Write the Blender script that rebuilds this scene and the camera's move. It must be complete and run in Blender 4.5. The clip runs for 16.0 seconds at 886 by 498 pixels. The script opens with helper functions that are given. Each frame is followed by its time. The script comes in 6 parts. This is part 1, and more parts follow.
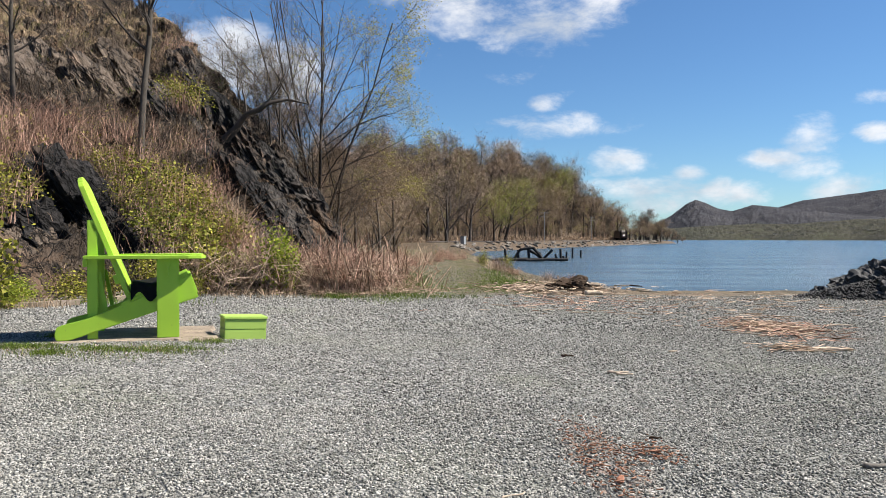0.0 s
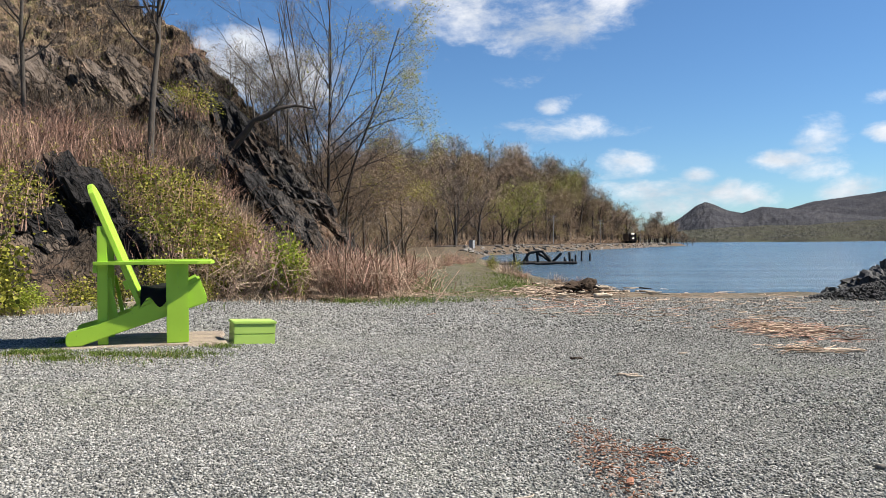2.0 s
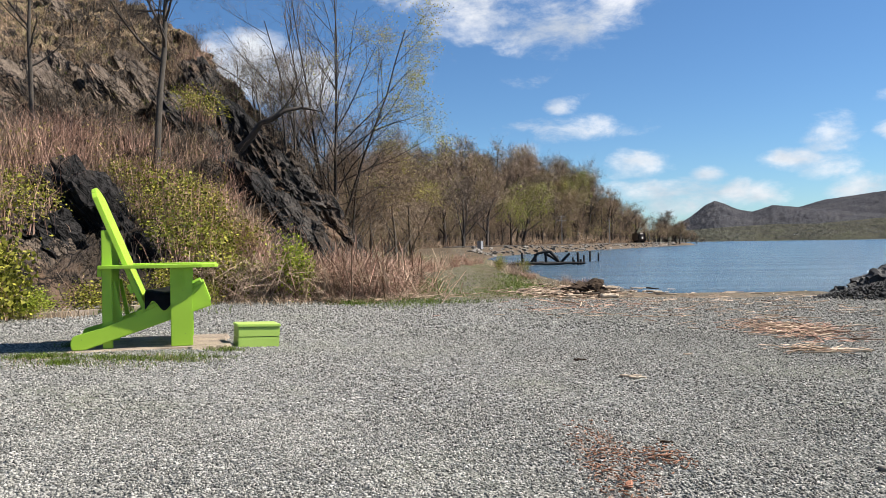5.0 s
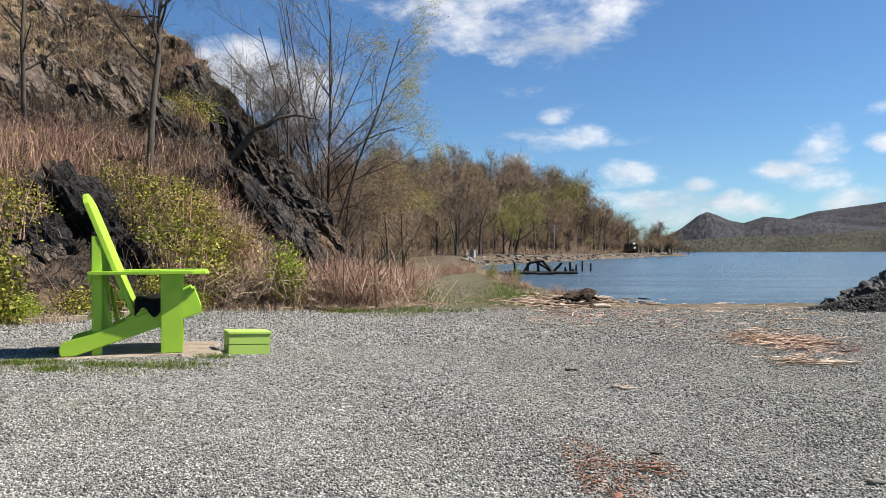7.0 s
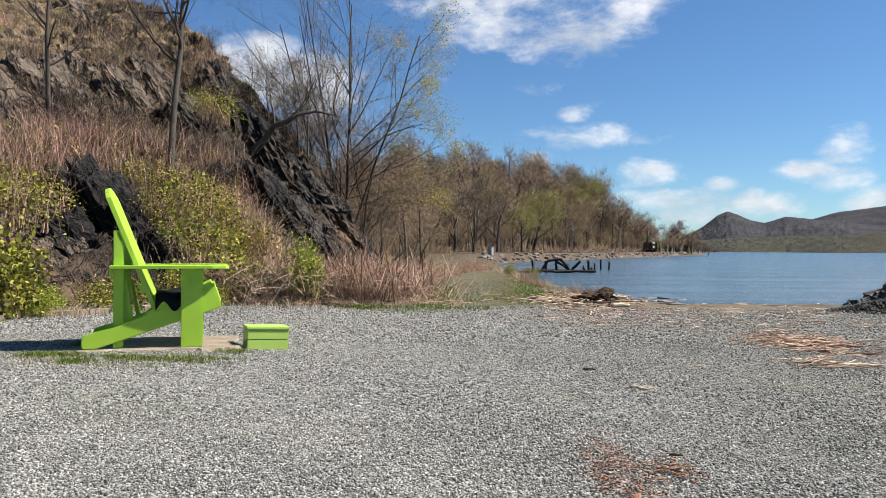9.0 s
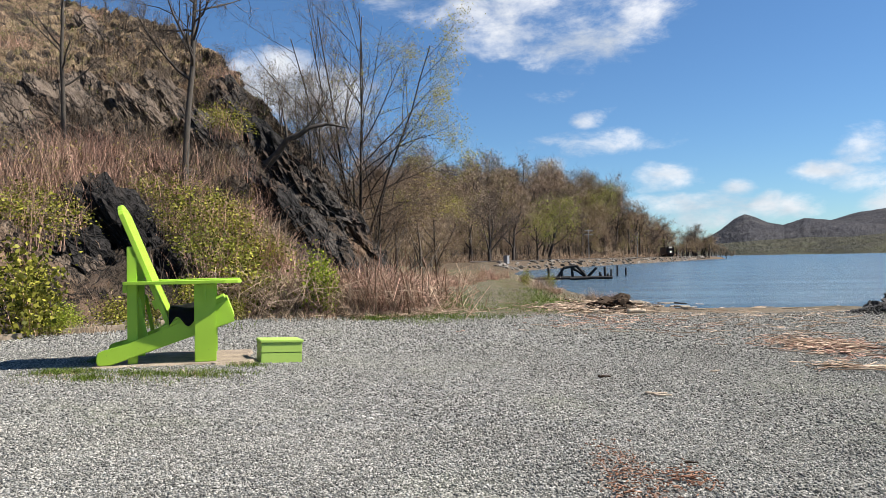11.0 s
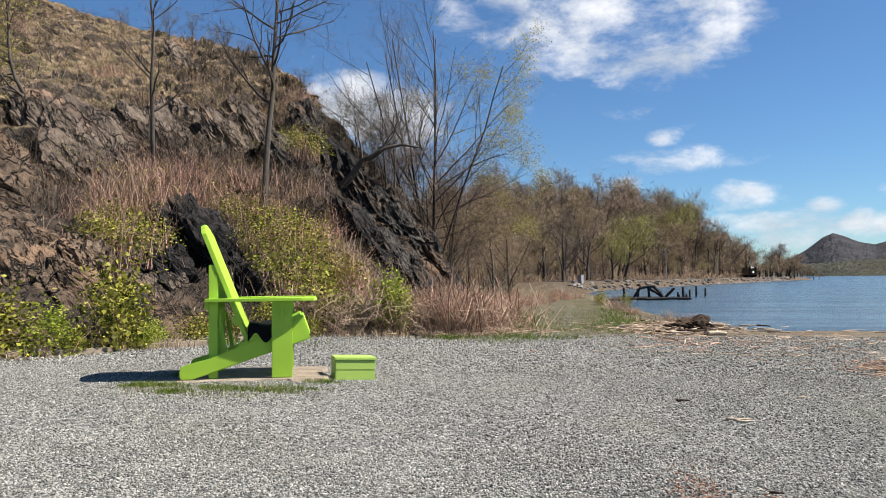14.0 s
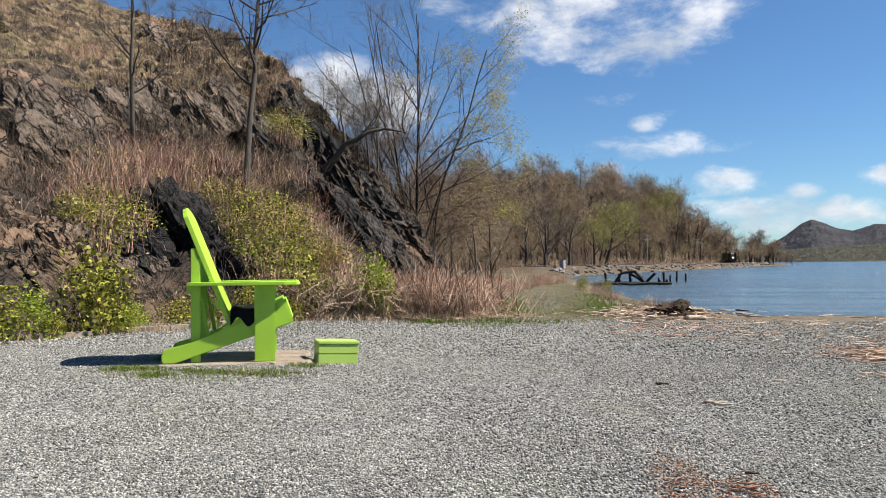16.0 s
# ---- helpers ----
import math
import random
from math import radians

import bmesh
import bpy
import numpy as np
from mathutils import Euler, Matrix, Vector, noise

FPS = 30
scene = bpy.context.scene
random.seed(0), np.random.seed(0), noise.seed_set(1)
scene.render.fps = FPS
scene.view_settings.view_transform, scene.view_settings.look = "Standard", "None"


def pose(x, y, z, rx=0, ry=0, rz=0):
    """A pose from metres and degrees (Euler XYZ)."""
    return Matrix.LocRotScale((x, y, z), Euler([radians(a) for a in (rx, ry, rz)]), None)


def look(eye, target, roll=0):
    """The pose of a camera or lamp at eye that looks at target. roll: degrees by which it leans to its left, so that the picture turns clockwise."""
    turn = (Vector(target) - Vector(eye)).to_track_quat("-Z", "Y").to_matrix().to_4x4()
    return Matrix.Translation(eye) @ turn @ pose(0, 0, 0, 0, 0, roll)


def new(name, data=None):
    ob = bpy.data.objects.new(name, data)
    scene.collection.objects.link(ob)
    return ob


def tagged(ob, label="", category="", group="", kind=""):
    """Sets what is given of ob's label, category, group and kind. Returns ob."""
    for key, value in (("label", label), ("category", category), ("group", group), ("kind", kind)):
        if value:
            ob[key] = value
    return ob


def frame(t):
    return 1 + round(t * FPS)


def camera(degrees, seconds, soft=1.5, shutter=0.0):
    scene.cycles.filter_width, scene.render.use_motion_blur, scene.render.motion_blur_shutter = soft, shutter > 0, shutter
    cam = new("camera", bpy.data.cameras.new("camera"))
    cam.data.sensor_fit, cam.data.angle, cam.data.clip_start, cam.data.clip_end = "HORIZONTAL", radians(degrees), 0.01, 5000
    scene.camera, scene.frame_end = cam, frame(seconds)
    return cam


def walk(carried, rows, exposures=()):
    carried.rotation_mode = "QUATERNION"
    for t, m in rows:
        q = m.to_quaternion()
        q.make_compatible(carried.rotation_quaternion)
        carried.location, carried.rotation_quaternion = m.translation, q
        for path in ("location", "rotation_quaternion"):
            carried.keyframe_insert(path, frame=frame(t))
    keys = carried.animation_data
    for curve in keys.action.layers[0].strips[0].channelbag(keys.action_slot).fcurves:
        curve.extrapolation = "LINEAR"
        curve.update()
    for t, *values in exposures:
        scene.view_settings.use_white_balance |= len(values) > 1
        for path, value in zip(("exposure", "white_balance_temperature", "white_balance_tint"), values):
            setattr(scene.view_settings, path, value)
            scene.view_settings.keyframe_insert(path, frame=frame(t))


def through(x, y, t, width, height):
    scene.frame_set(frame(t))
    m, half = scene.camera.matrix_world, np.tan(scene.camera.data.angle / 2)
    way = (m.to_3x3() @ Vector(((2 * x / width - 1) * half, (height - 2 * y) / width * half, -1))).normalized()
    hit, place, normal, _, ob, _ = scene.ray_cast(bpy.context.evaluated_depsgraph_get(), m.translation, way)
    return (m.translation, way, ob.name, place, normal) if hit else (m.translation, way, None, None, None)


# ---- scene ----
cam = camera(61.61, 16.0, soft=0.5)

# seconds, x, y, z, turn to the left, tilt up, lean to the left (degrees)
PATH = [
    (0, -0.004, -0.019, 1.504, -0.01, -0.78, 0.07),
    (0.5, -0.008, -0.019, 1.498, 0.36, -0.91, 0.11),
    (1, -0.008, -0.027, 1.501, 0.59, -0.95, -0.02),
    (1.5, -0.003, -0.022, 1.502, 0.58, -0.74, -0.20),
    (2, 0.009, -0.018, 1.491, 0.67, -0.45, -0.39),
    (2.5, 0.008, -0.019, 1.489, 0.66, -0.48, -0.14),
    (3, 0.013, -0.048, 1.491, 0.99, -0.97, 0.53),
    (3.5, 0.066, -0.060, 1.491, 1.68, -1.44, 0.63),
    (4, 0.039, -0.052, 1.502, 1.41, -1.01, -0.11),
    (4.5, 0.058, -0.024, 1.504, 1.46, -0.55, -0.58),
    (5, 0.095, 0.002, 1.501, 1.35, -0.37, -0.78),
    (7.5, 0.104, 0.011, 1.512, 0.72, 0.32, -0.18),
    (8, 0.097, 0.023, 1.510, 1.21, 0.25, 0.13),
    (8.5, 0.096, 0.020, 1.515, 1.69, 0.20, 0.27),
    (9, 0.090, 0.020, 1.513, 2.15, 0.05, 0.31),
    (11.5, 0.167, 0.064, 1.509, 4.33, 1.03, -1.92),
    (12, 0.149, 0.058, 1.495, 7.04, 1.22, -2.06),
    (12.5, 0.148, 0.063, 1.497, 9.96, 1.13, -1.82),
    (13, 0.148, 0.079, 1.499, 11.06, 1.10, -1.06),
    (13.5, 0.158, 0.067, 1.500, 10.29, 1.95, -0.79),
    (14, 0.164, 0.065, 1.509, 8.96, 2.35, -0.65),
    (14.5, 0.163, 0.058, 1.505, 8.03, 2.11, -0.25),
    (15, 0.158, 0.057, 1.504, 7.81, 1.74, -0.15),
    (15.5, 0.146, 0.031, 1.509, 7.96, 1.36, -0.27),
    (16, 0.162, 0.031, 1.507, 7.64, 1.15, -0.48),
]


def aim(x, y, z, turn, tilt, lean):
    a, b = radians(turn), radians(tilt)
    way = Vector((-math.sin(a) * math.cos(b), math.cos(a) * math.cos(b), math.sin(b)))
    eye = Vector((x, y, z))
    return look(eye, eye + way * 10, lean)


walk(cam, [(t, aim(*row)) for t, *row in PATH])

# ---- sky and sun ----
SUN_EL, SUN_AZ = 50.0, 4.0          # azimuth counted from +x towards +y
scene.view_settings.exposure = 1.07
sun_way = Vector((math.cos(radians(SUN_EL)) * math.cos(radians(SUN_AZ)), math.cos(radians(SUN_EL)) * math.sin(radians(SUN_AZ)), math.sin(radians(SUN_EL))))
sun = new("sun", bpy.data.lights.new("sun", "SUN"))
sun.data.energy, sun.data.angle, sun.data.color = 5.0, radians(0.53), (1.0, 0.94, 0.85)
sun.matrix_world = look(sun_way * 60, (0, 0, 0))


class Nodes:
    """Short hand for a node tree."""

    def __init__(self, tree):
        self.tree = tree
        tree.nodes.clear()

    def add(self, kind):
        return self.tree.nodes.new(kind)

    def put(self, socket, value):
        if isinstance(value, bpy.types.NodeSocket):
            self.tree.links.new(value, socket)
        else:
            socket.default_value = value

    def math(self, op, a, b=0.0, c=0.0, clamp=False):
        node = self.add("ShaderNodeMath")
        node.operation, node.use_clamp = op, clamp
        for k, value in enumerate((a, b, c)):
            self.put(node.inputs[k], value)
        return node.outputs[0]

    def noise(self, vector, scale, detail=4.0, rough=0.55, distortion=0.0):
        node = self.add("ShaderNodeTexNoise")
        self.put(node.inputs["Vector"], vector)
        for key, value in (("Scale", scale), ("Detail", detail), ("Roughness", rough), ("Distortion", distortion)):
            node.inputs[key].default_value = value
        return node.outputs["Fac"]

    def voronoi(self, vector, scale, feature="F1", out="Color"):
        node = self.add("ShaderNodeTexVoronoi")
        node.feature = feature
        self.put(node.inputs["Vector"], vector)
        node.inputs["Scale"].default_value = scale
        return node.outputs[out]

    def ramp(self, fac, stops, interpolation="LINEAR"):
        node = self.add("ShaderNodeValToRGB")
        node.color_ramp.interpolation = interpolation
        el = node.color_ramp.elements
        while len(el) < len(stops):
            el.new(0.5)
        for e, (p, c) in zip(el, stops):
            e.position = p
            e.color = (*c, 1) if len(c) == 3 else c
        self.put(node.inputs[0], fac)
        return node.outputs[0]

    def span(self, fac, lo, hi, a=0.0, b=1.0):
        node = self.add("ShaderNodeMapRange")
        node.interpolation_type = "SMOOTHSTEP"
        for k, value in enumerate((fac, lo, hi, a, b)):
            self.put(node.inputs[k], value)
        return node.outputs[0]

    def mix(self, fac, a, b, blend="MIX"):
        node = self.add("ShaderNodeMix")
        node.data_type, node.blend_type = "RGBA", blend
        self.put(node.inputs[0], fac)
        self.put(node.inputs[6], (*a, 1) if isinstance(a, tuple) and len(a) == 3 else a)
        self.put(node.inputs[7], (*b, 1) if isinstance(b, tuple) and len(b) == 3 else b)
        return node.outputs[2]

    def stretch(self, vector, scale=(1, 1, 1), turn=(0, 0, 0)):
        node = self.add("ShaderNodeMapping")
        self.put(node.inputs["Vector"], vector)
        node.inputs["Scale"].default_value = scale
        node.inputs["Rotation"].default_value = [radians(a) for a in turn]
        return node.outputs[0]


# the sky with its fair-weather clouds: each row is azimuth (right of +y), height, half width, half height (degrees), thickness
CLOUDS = [
    (2.6, 18.6, 7.7, 3.6, 0.8), (6.8, 17.1, 5.4, 3.9, 0.8), (11.2, 18.7, 3.8, 2.8, 0.7), (-2.1, 20.8, 5.4, 2.5, 0.5), (-16.0, 13.4, 3.7, 2.4, 1.5), (-12.7, 12.3, 4.5, 2.4, 1.4),
    (8.7, 8.6, 4.7, 0.8, 0.7), (7.8, 10.2, 1.0, 0.6, 0.6), (5.0, 7.0, 1.0, 0.6, 0.6), (13.9, 5.7, 2.5, 1.0, 0.9), (15.5, 3.8, 3.4, 0.9, 0.75), (16.9, 2.6, 3.2, 0.8, 0.7),
    (26.2, 6.9, 2.0, 1.5, 1.2), (24.4, 5.6, 2.4, 0.9, 1.1), (26.4, 4.9, 2.2, 1.1, 1.1), (28.2, 3.6, 2.6, 1.2, 1.1), (21.4, 3.3, 2.5, 1.0, 0.95), (30.3, 9.4, 1.5, 0.6, 0.95),
    (30.2, 7.2, 1.4, 0.7, 1.05), (18.3, 4.8, 1.1, 0.6, 0.6), (41.5, 12.9, 5.9, 2.5, 0.9), (-56.0, 28.9, 8.9, 3.9, 0.8),
]
world = bpy.data.worlds.new("sky")
scene.world = world
world.use_nodes = True
w = Nodes(world.node_tree)
sky = w.add("ShaderNodeTexSky")
sky.sky_type, sky.sun_disc = "NISHITA", False
sky.sun_elevation, sky.sun_rotation = radians(SUN_EL), radians(90 - SUN_AZ)
sky.altitude, sky.air_density, sky.dust_density, sky.ozone_density = 30.0, 1.0, 0.0, 3.0
ray = w.add("ShaderNodeTexCoord").outputs["Generated"]
sep = w.add("ShaderNodeSeparateXYZ")
w.put(sep.inputs[0], ray)
azim = w.math("MULTIPLY", w.math("ARCTAN2", sep.outputs[0], sep.outputs[1]), 180 / math.pi)
elev = w.math("MULTIPLY", w.math("ARCSINE", sep.outputs[2]), 180 / math.pi)
warp = w.math("MULTIPLY", w.math("SUBTRACT", w.noise(ray, 9.0, 5, 0.6), 0.5), 1.0)
cover = None
for az, el_, wide, high, thick in CLOUDS:
    dx = w.math("DIVIDE", w.math("SUBTRACT", azim, az), wide)
    dy = w.math("DIVIDE", w.math("SUBTRACT", elev, el_), high)
    r2 = w.math("ADD", w.math("MULTIPLY", dx, dx), w.math("MULTIPLY", dy, dy))
    blob = w.math("MULTIPLY", w.math("SUBTRACT", 1.0, r2), thick)
    cover = blob if cover is None else w.math("MAXIMUM", cover, blob)
cover = w.math("MAXIMUM", cover, -1.2)
billow = w.noise(w.stretch(ray, (1, 1, 1.9)), 13.0, 9, 0.62, 0.25)
fine = w.noise(w.stretch(ray, (1, 1, 2.2)), 34.0, 6, 0.6)
dens = w.math("ADD", w.math("MULTIPLY", cover, 0.7), w.math("ADD", w.math("MULTIPLY", w.math("SUBTRACT", billow, 0.5), 3.4), w.math("MULTIPLY", w.math("SUBTRACT", fine, 0.5), 0.6)))
amount = w.span(dens, -0.3, 1.15)
shade = w.ramp(w.noise(w.stretch(ray, (1, 1, 1.6)), 11.0, 6, 0.55), [(0.36, (5.6, 6.0, 6.6)), (0.62, (9.4, 9.4, 9.5))])
air = w.mix(w.math("MULTIPLY", amount, 0.9), w.mix(1.0, sky.outputs[0], (0.6, 0.82, 1.02), "MULTIPLY"), shade)
back = w.add("ShaderNodeBackground")
w.put(back.inputs["Color"], air)
back.inputs["Strength"].default_value = 0.056
w.put(w.add("ShaderNodeOutputWorld").inputs[0], back.outputs[0])

# ---- materials ----
DEPTH = 1.17          # the plan below is drawn with its depth (y) foreshortened by this much; settle() at the end sets it out in metres
# the schist's layers: two ways within a layer, and the way across it
_across = Vector((0.78, -0.25, 0.57)).normalized()
_down = Vector((0.57, 0.0, -0.78)).normalized()
_side = _across.cross(_down).normalized()
LAYERS = (tuple(_down), tuple(_side), tuple(_across))


def material(name):
    m = bpy.data.materials.new(name)
    m.use_nodes = True
    n = Nodes(m.node_tree)
    n.body = n.add("ShaderNodeBsdfPrincipled")
    n.put(n.add("ShaderNodeOutputMaterial").inputs[0], n.body.outputs[0])
    n.at = n.add("ShaderNodeTexCoord").outputs["Object"]
    n.world_at = n.add("ShaderNodeNewGeometry").outputs["Position"]
    return m, n


def finish(n, colour, rough=0.8, height=None, depth=0.01, strength=0.6, metal=0.0, specular=0.5):
    n.put(n.body.inputs["Base Color"], (*colour, 1) if isinstance(colour, tuple) else colour)
    n.put(n.body.inputs["Roughness"], rough)
    n.body.inputs["Metallic"].default_value = metal
    n.body.inputs["Specular IOR Level"].default_value = specular
    if height is not None:
        bump = n.add("ShaderNodeBump")
        bump.inputs["Strength"].default_value, bump.inputs["Distance"].default_value = strength, depth
        n.put(bump.inputs["Height"], height)
        n.put(n.body.inputs["Normal"], bump.outputs[0])


def simple(name, dark, light, scale=6.0, rough=0.8, depth=0.004, stretch=(1, 1, 1), specular=0.4, per_thing=0.25):
    """A surface mottled at two scales, a little different from thing to thing."""
    m, n = material(name)
    at = n.stretch(n.at, stretch)
    big, small = n.noise(at, scale, 4), n.noise(at, scale * 7, 5, 0.65)
    fac = n.math("ADD", n.math("MULTIPLY", big, 0.55), n.math("MULTIPLY", small, 0.45))
    colour = n.ramp(fac, [(0.3, dark), (0.72, light)])
    rnd = n.math("ADD", 1 - per_thing / 2, n.math("MULTIPLY", n.add("ShaderNodeObjectInfo").outputs["Random"], per_thing))
    tint = n.add("ShaderNodeCombineColor")
    for k in range(3):
        n.put(tint.inputs[k], rnd)
    finish(n, n.mix(1.0, colour, tint.outputs[0], "MULTIPLY"), rough, small, depth, 0.6, 0.0, specular)
    return m


def foliage(name, dark, light, through=0.35, rough=0.55):
    """Leaves or blades: each island has its own tone and lets some light through."""
    m, n = material(name)
    rnd = n.add("ShaderNodeNewGeometry").outputs["Random Per Island"]
    colour = n.ramp(n.math("ADD", n.math("MULTIPLY", rnd, 0.7), n.math("MULTIPLY", n.noise(n.world_at, 1.3, 2), 0.3)), [(0.15, dark), (0.6, tuple(a * 0.55 + b * 0.45 for a, b in zip(dark, light))), (0.92, light)])
    finish(n, colour, rough, None, specular=0.12)
    if through:
        glow = n.add("ShaderNodeBsdfTranslucent")
        n.put(glow.inputs[0], colour)
        both = n.add("ShaderNodeMixShader")
        both.inputs[0].default_value = through
        n.put(both.inputs[1], n.body.outputs[0])
        n.put(both.inputs[2], glow.outputs[0])
        for node in m.node_tree.nodes:
            if node.type == "OUTPUT_MATERIAL":
                n.put(node.inputs[0], both.outputs[0])
    return m


def make_ground():
    m, n = material("gravel_and_soil")
    at = n.world_at
    sp = n.add("ShaderNodeSeparateXYZ")
    n.put(sp.inputs[0], at)
    px, py = sp.outputs[0], n.math("DIVIDE", sp.outputs[1], DEPTH)
    cell = n.add("ShaderNodeTexVoronoi")
    n.put(cell.inputs["Vector"], at)
    cell.inputs["Scale"].default_value = 36.0
    tone = n.add("ShaderNodeSeparateColor")
    n.put(tone.inputs[0], cell.outputs["Color"])
    stone = n.ramp(tone.outputs[0], [(0.0, (0.045, 0.047, 0.046)), (0.3, (0.15, 0.15, 0.145)), (0.65, (0.28, 0.28, 0.262)), (0.9, (0.42, 0.405, 0.375)), (1.0, (0.62, 0.6, 0.56))])
    lump = n.add("ShaderNodeSeparateColor")
    n.put(lump.inputs[0], n.voronoi(at, 15.0))
    stone = n.mix(n.span(lump.outputs[1], 0.55, 0.95, 0.0, 0.5), stone, n.mix(tone.outputs[1], (0.02, 0.021, 0.02), (0.075, 0.077, 0.072)))
    stone = n.mix(n.span(lump.outputs[2], 0.7, 0.95, 0.0, 0.7), stone, n.mix(tone.outputs[1], (0.28, 0.275, 0.25), (0.5, 0.485, 0.44)))
    gap = n.span(cell.outputs["Distance"], 0.35, 0.8)
    stone = n.mix(n.math("MULTIPLY", gap, 0.6), stone, (0.07, 0.07, 0.066))
    # greenish moss and trodden dust between the stones
    patch = n.noise(at, 0.55, 5, 0.6)
    stone = n.mix(n.span(patch, 0.45, 0.75, 0.0, 0.5), stone, n.mix(0.5, stone, (0.3, 0.29, 0.25)))
    stone = n.mix(n.span(n.noise(at, 0.33, 4), 0.5, 0.7, 0.0, 0.38), stone, (0.17, 0.18, 0.1))
    # rusty leaf litter
    litter = n.ramp(n.noise(at, 60, 4, 0.7), [(0.3, (0.16, 0.085, 0.055)), (0.7, (0.5, 0.3, 0.2))])
    d1 = n.math("ADD", n.math("POWER", n.math("DIVIDE", n.math("SUBTRACT", px, 1.2), 0.3), 2.0), n.math("POWER", n.math("DIVIDE", n.math("SUBTRACT", py, 4.7), 1.0), 2.0))
    spot = n.math("MULTIPLY", n.span(d1, 0.1, 1.3, 0.6, 0.0), n.span(n.noise(at, 9.0, 5, 0.7), 0.42, 0.62))
    d2 = n.math("ADD", n.math("POWER", n.math("DIVIDE", n.math("SUBTRACT", px, 6.3), 1.3), 2.0), n.math("POWER", n.math("DIVIDE", n.math("SUBTRACT", py, 11.6), 1.7), 2.0))
    damp = n.math("MULTIPLY", n.span(n.math("ADD", px, n.math("MULTIPLY", patch, 3.0)), 0.5, 6.0), 0.5)
    stone = n.mix(damp, stone, n.mix(0.7, stone, (0.09, 0.092, 0.072)))
    spot = n.math("MAXIMUM", spot, n.math("MULTIPLY", n.span(d2, 0.1, 1.4, 0.35, 0.0), n.span(n.noise(at, 4.0, 5, 0.7), 0.42, 0.62)))
    stone = n.mix(spot, stone, litter)
    d3 = n.math("ADD", n.math("POWER", n.math("DIVIDE", n.math("SUBTRACT", px, 5.8), 4.2), 2.0), n.math("POWER", n.math("DIVIDE", n.math("SUBTRACT", py, 20.4), 3.4), 2.0))
    wrack = n.math("MULTIPLY", n.span(d3, 0.2, 1.5, 0.9, 0.0), n.span(n.noise(at, 2.0, 6, 0.7), 0.35, 0.55))
    # sandy strip near the water, soil and sparse grass further on
    soil = n.ramp(n.math("ADD", n.math("MULTIPLY", n.noise(at, 2.2, 6, 0.65), 0.6), n.math("MULTIPLY", n.noise(at, 30, 4, 0.7), 0.4)), [(0.3, (0.035, 0.028, 0.018)), (0.5, (0.11, 0.088, 0.058)), (0.68, (0.21, 0.175, 0.125))])
    green = n.ramp(n.noise(at, 25, 4, 0.7), [(0.3, (0.04, 0.048, 0.016)), (0.7, (0.13, 0.12, 0.05))])
    soil = n.mix(n.math("MULTIPLY", n.span(n.noise(at, 0.8, 6, 0.7), 0.4, 0.58, 0.0, 0.85), n.span(px, 3.5, 5.0, 1.0, 0.0)), soil, green)
    edge = n.math("ADD", py, n.math("MULTIPLY", n.math("SUBTRACT", n.noise(at, 0.45, 6, 0.65), 0.5), 8.0))
    left = n.math("ADD", px, n.math("MULTIPLY", n.math("SUBTRACT", n.noise(at, 0.9, 5, 0.6), 0.5), 2.0))
    beyond = n.span(edge, 17.0, 20.0)
    side = n.math("SUBTRACT", n.math("MULTIPLY", left, -1.0), n.math("MULTIPLY", n.math("SUBTRACT", 20.0, py), 0.62))
    beyond = n.math("MAXIMUM", beyond, n.span(side, 4.9, 5.8))
    leafmould = n.ramp(n.noise(at, 3.0, 6, 0.7), [(0.35, (0.045, 0.032, 0.022)), (0.65, (0.14, 0.1, 0.068))])
    soil = n.mix(n.span(py, 75.0, 100.0, 0.0, 0.85), soil, leafmould)
    colour = n.mix(wrack, n.mix(beyond, stone, soil), n.ramp(n.noise(at, 22, 5, 0.75), [(0.32, (0.055, 0.04, 0.027)), (0.66, (0.3, 0.235, 0.165))]))
    track = n.math("ABSOLUTE", n.math("SUBTRACT", px, n.math("ADD", 0.1, n.math("MULTIPLY", n.math("SUBTRACT", py, 20.0), -0.005))))
    trodden = n.math("MULTIPLY", n.span(track, 0.4, 1.5, 0.4, 0.0), beyond)
    colour = n.mix(n.math("MULTIPLY", trodden, n.span(n.noise(at, 1.7, 4), 0.35, 0.6)), colour, n.mix(0.7, stone, (0.15, 0.125, 0.085)))
    sub = n.math("MULTIPLY", n.math("SUBTRACT", 1.0, gap), 1.0)
    finish(n, colour, 0.88, n.math("ADD", sub, n.noise(at, 55, 3)), 0.018, 0.85, specular=0.15)
    return m


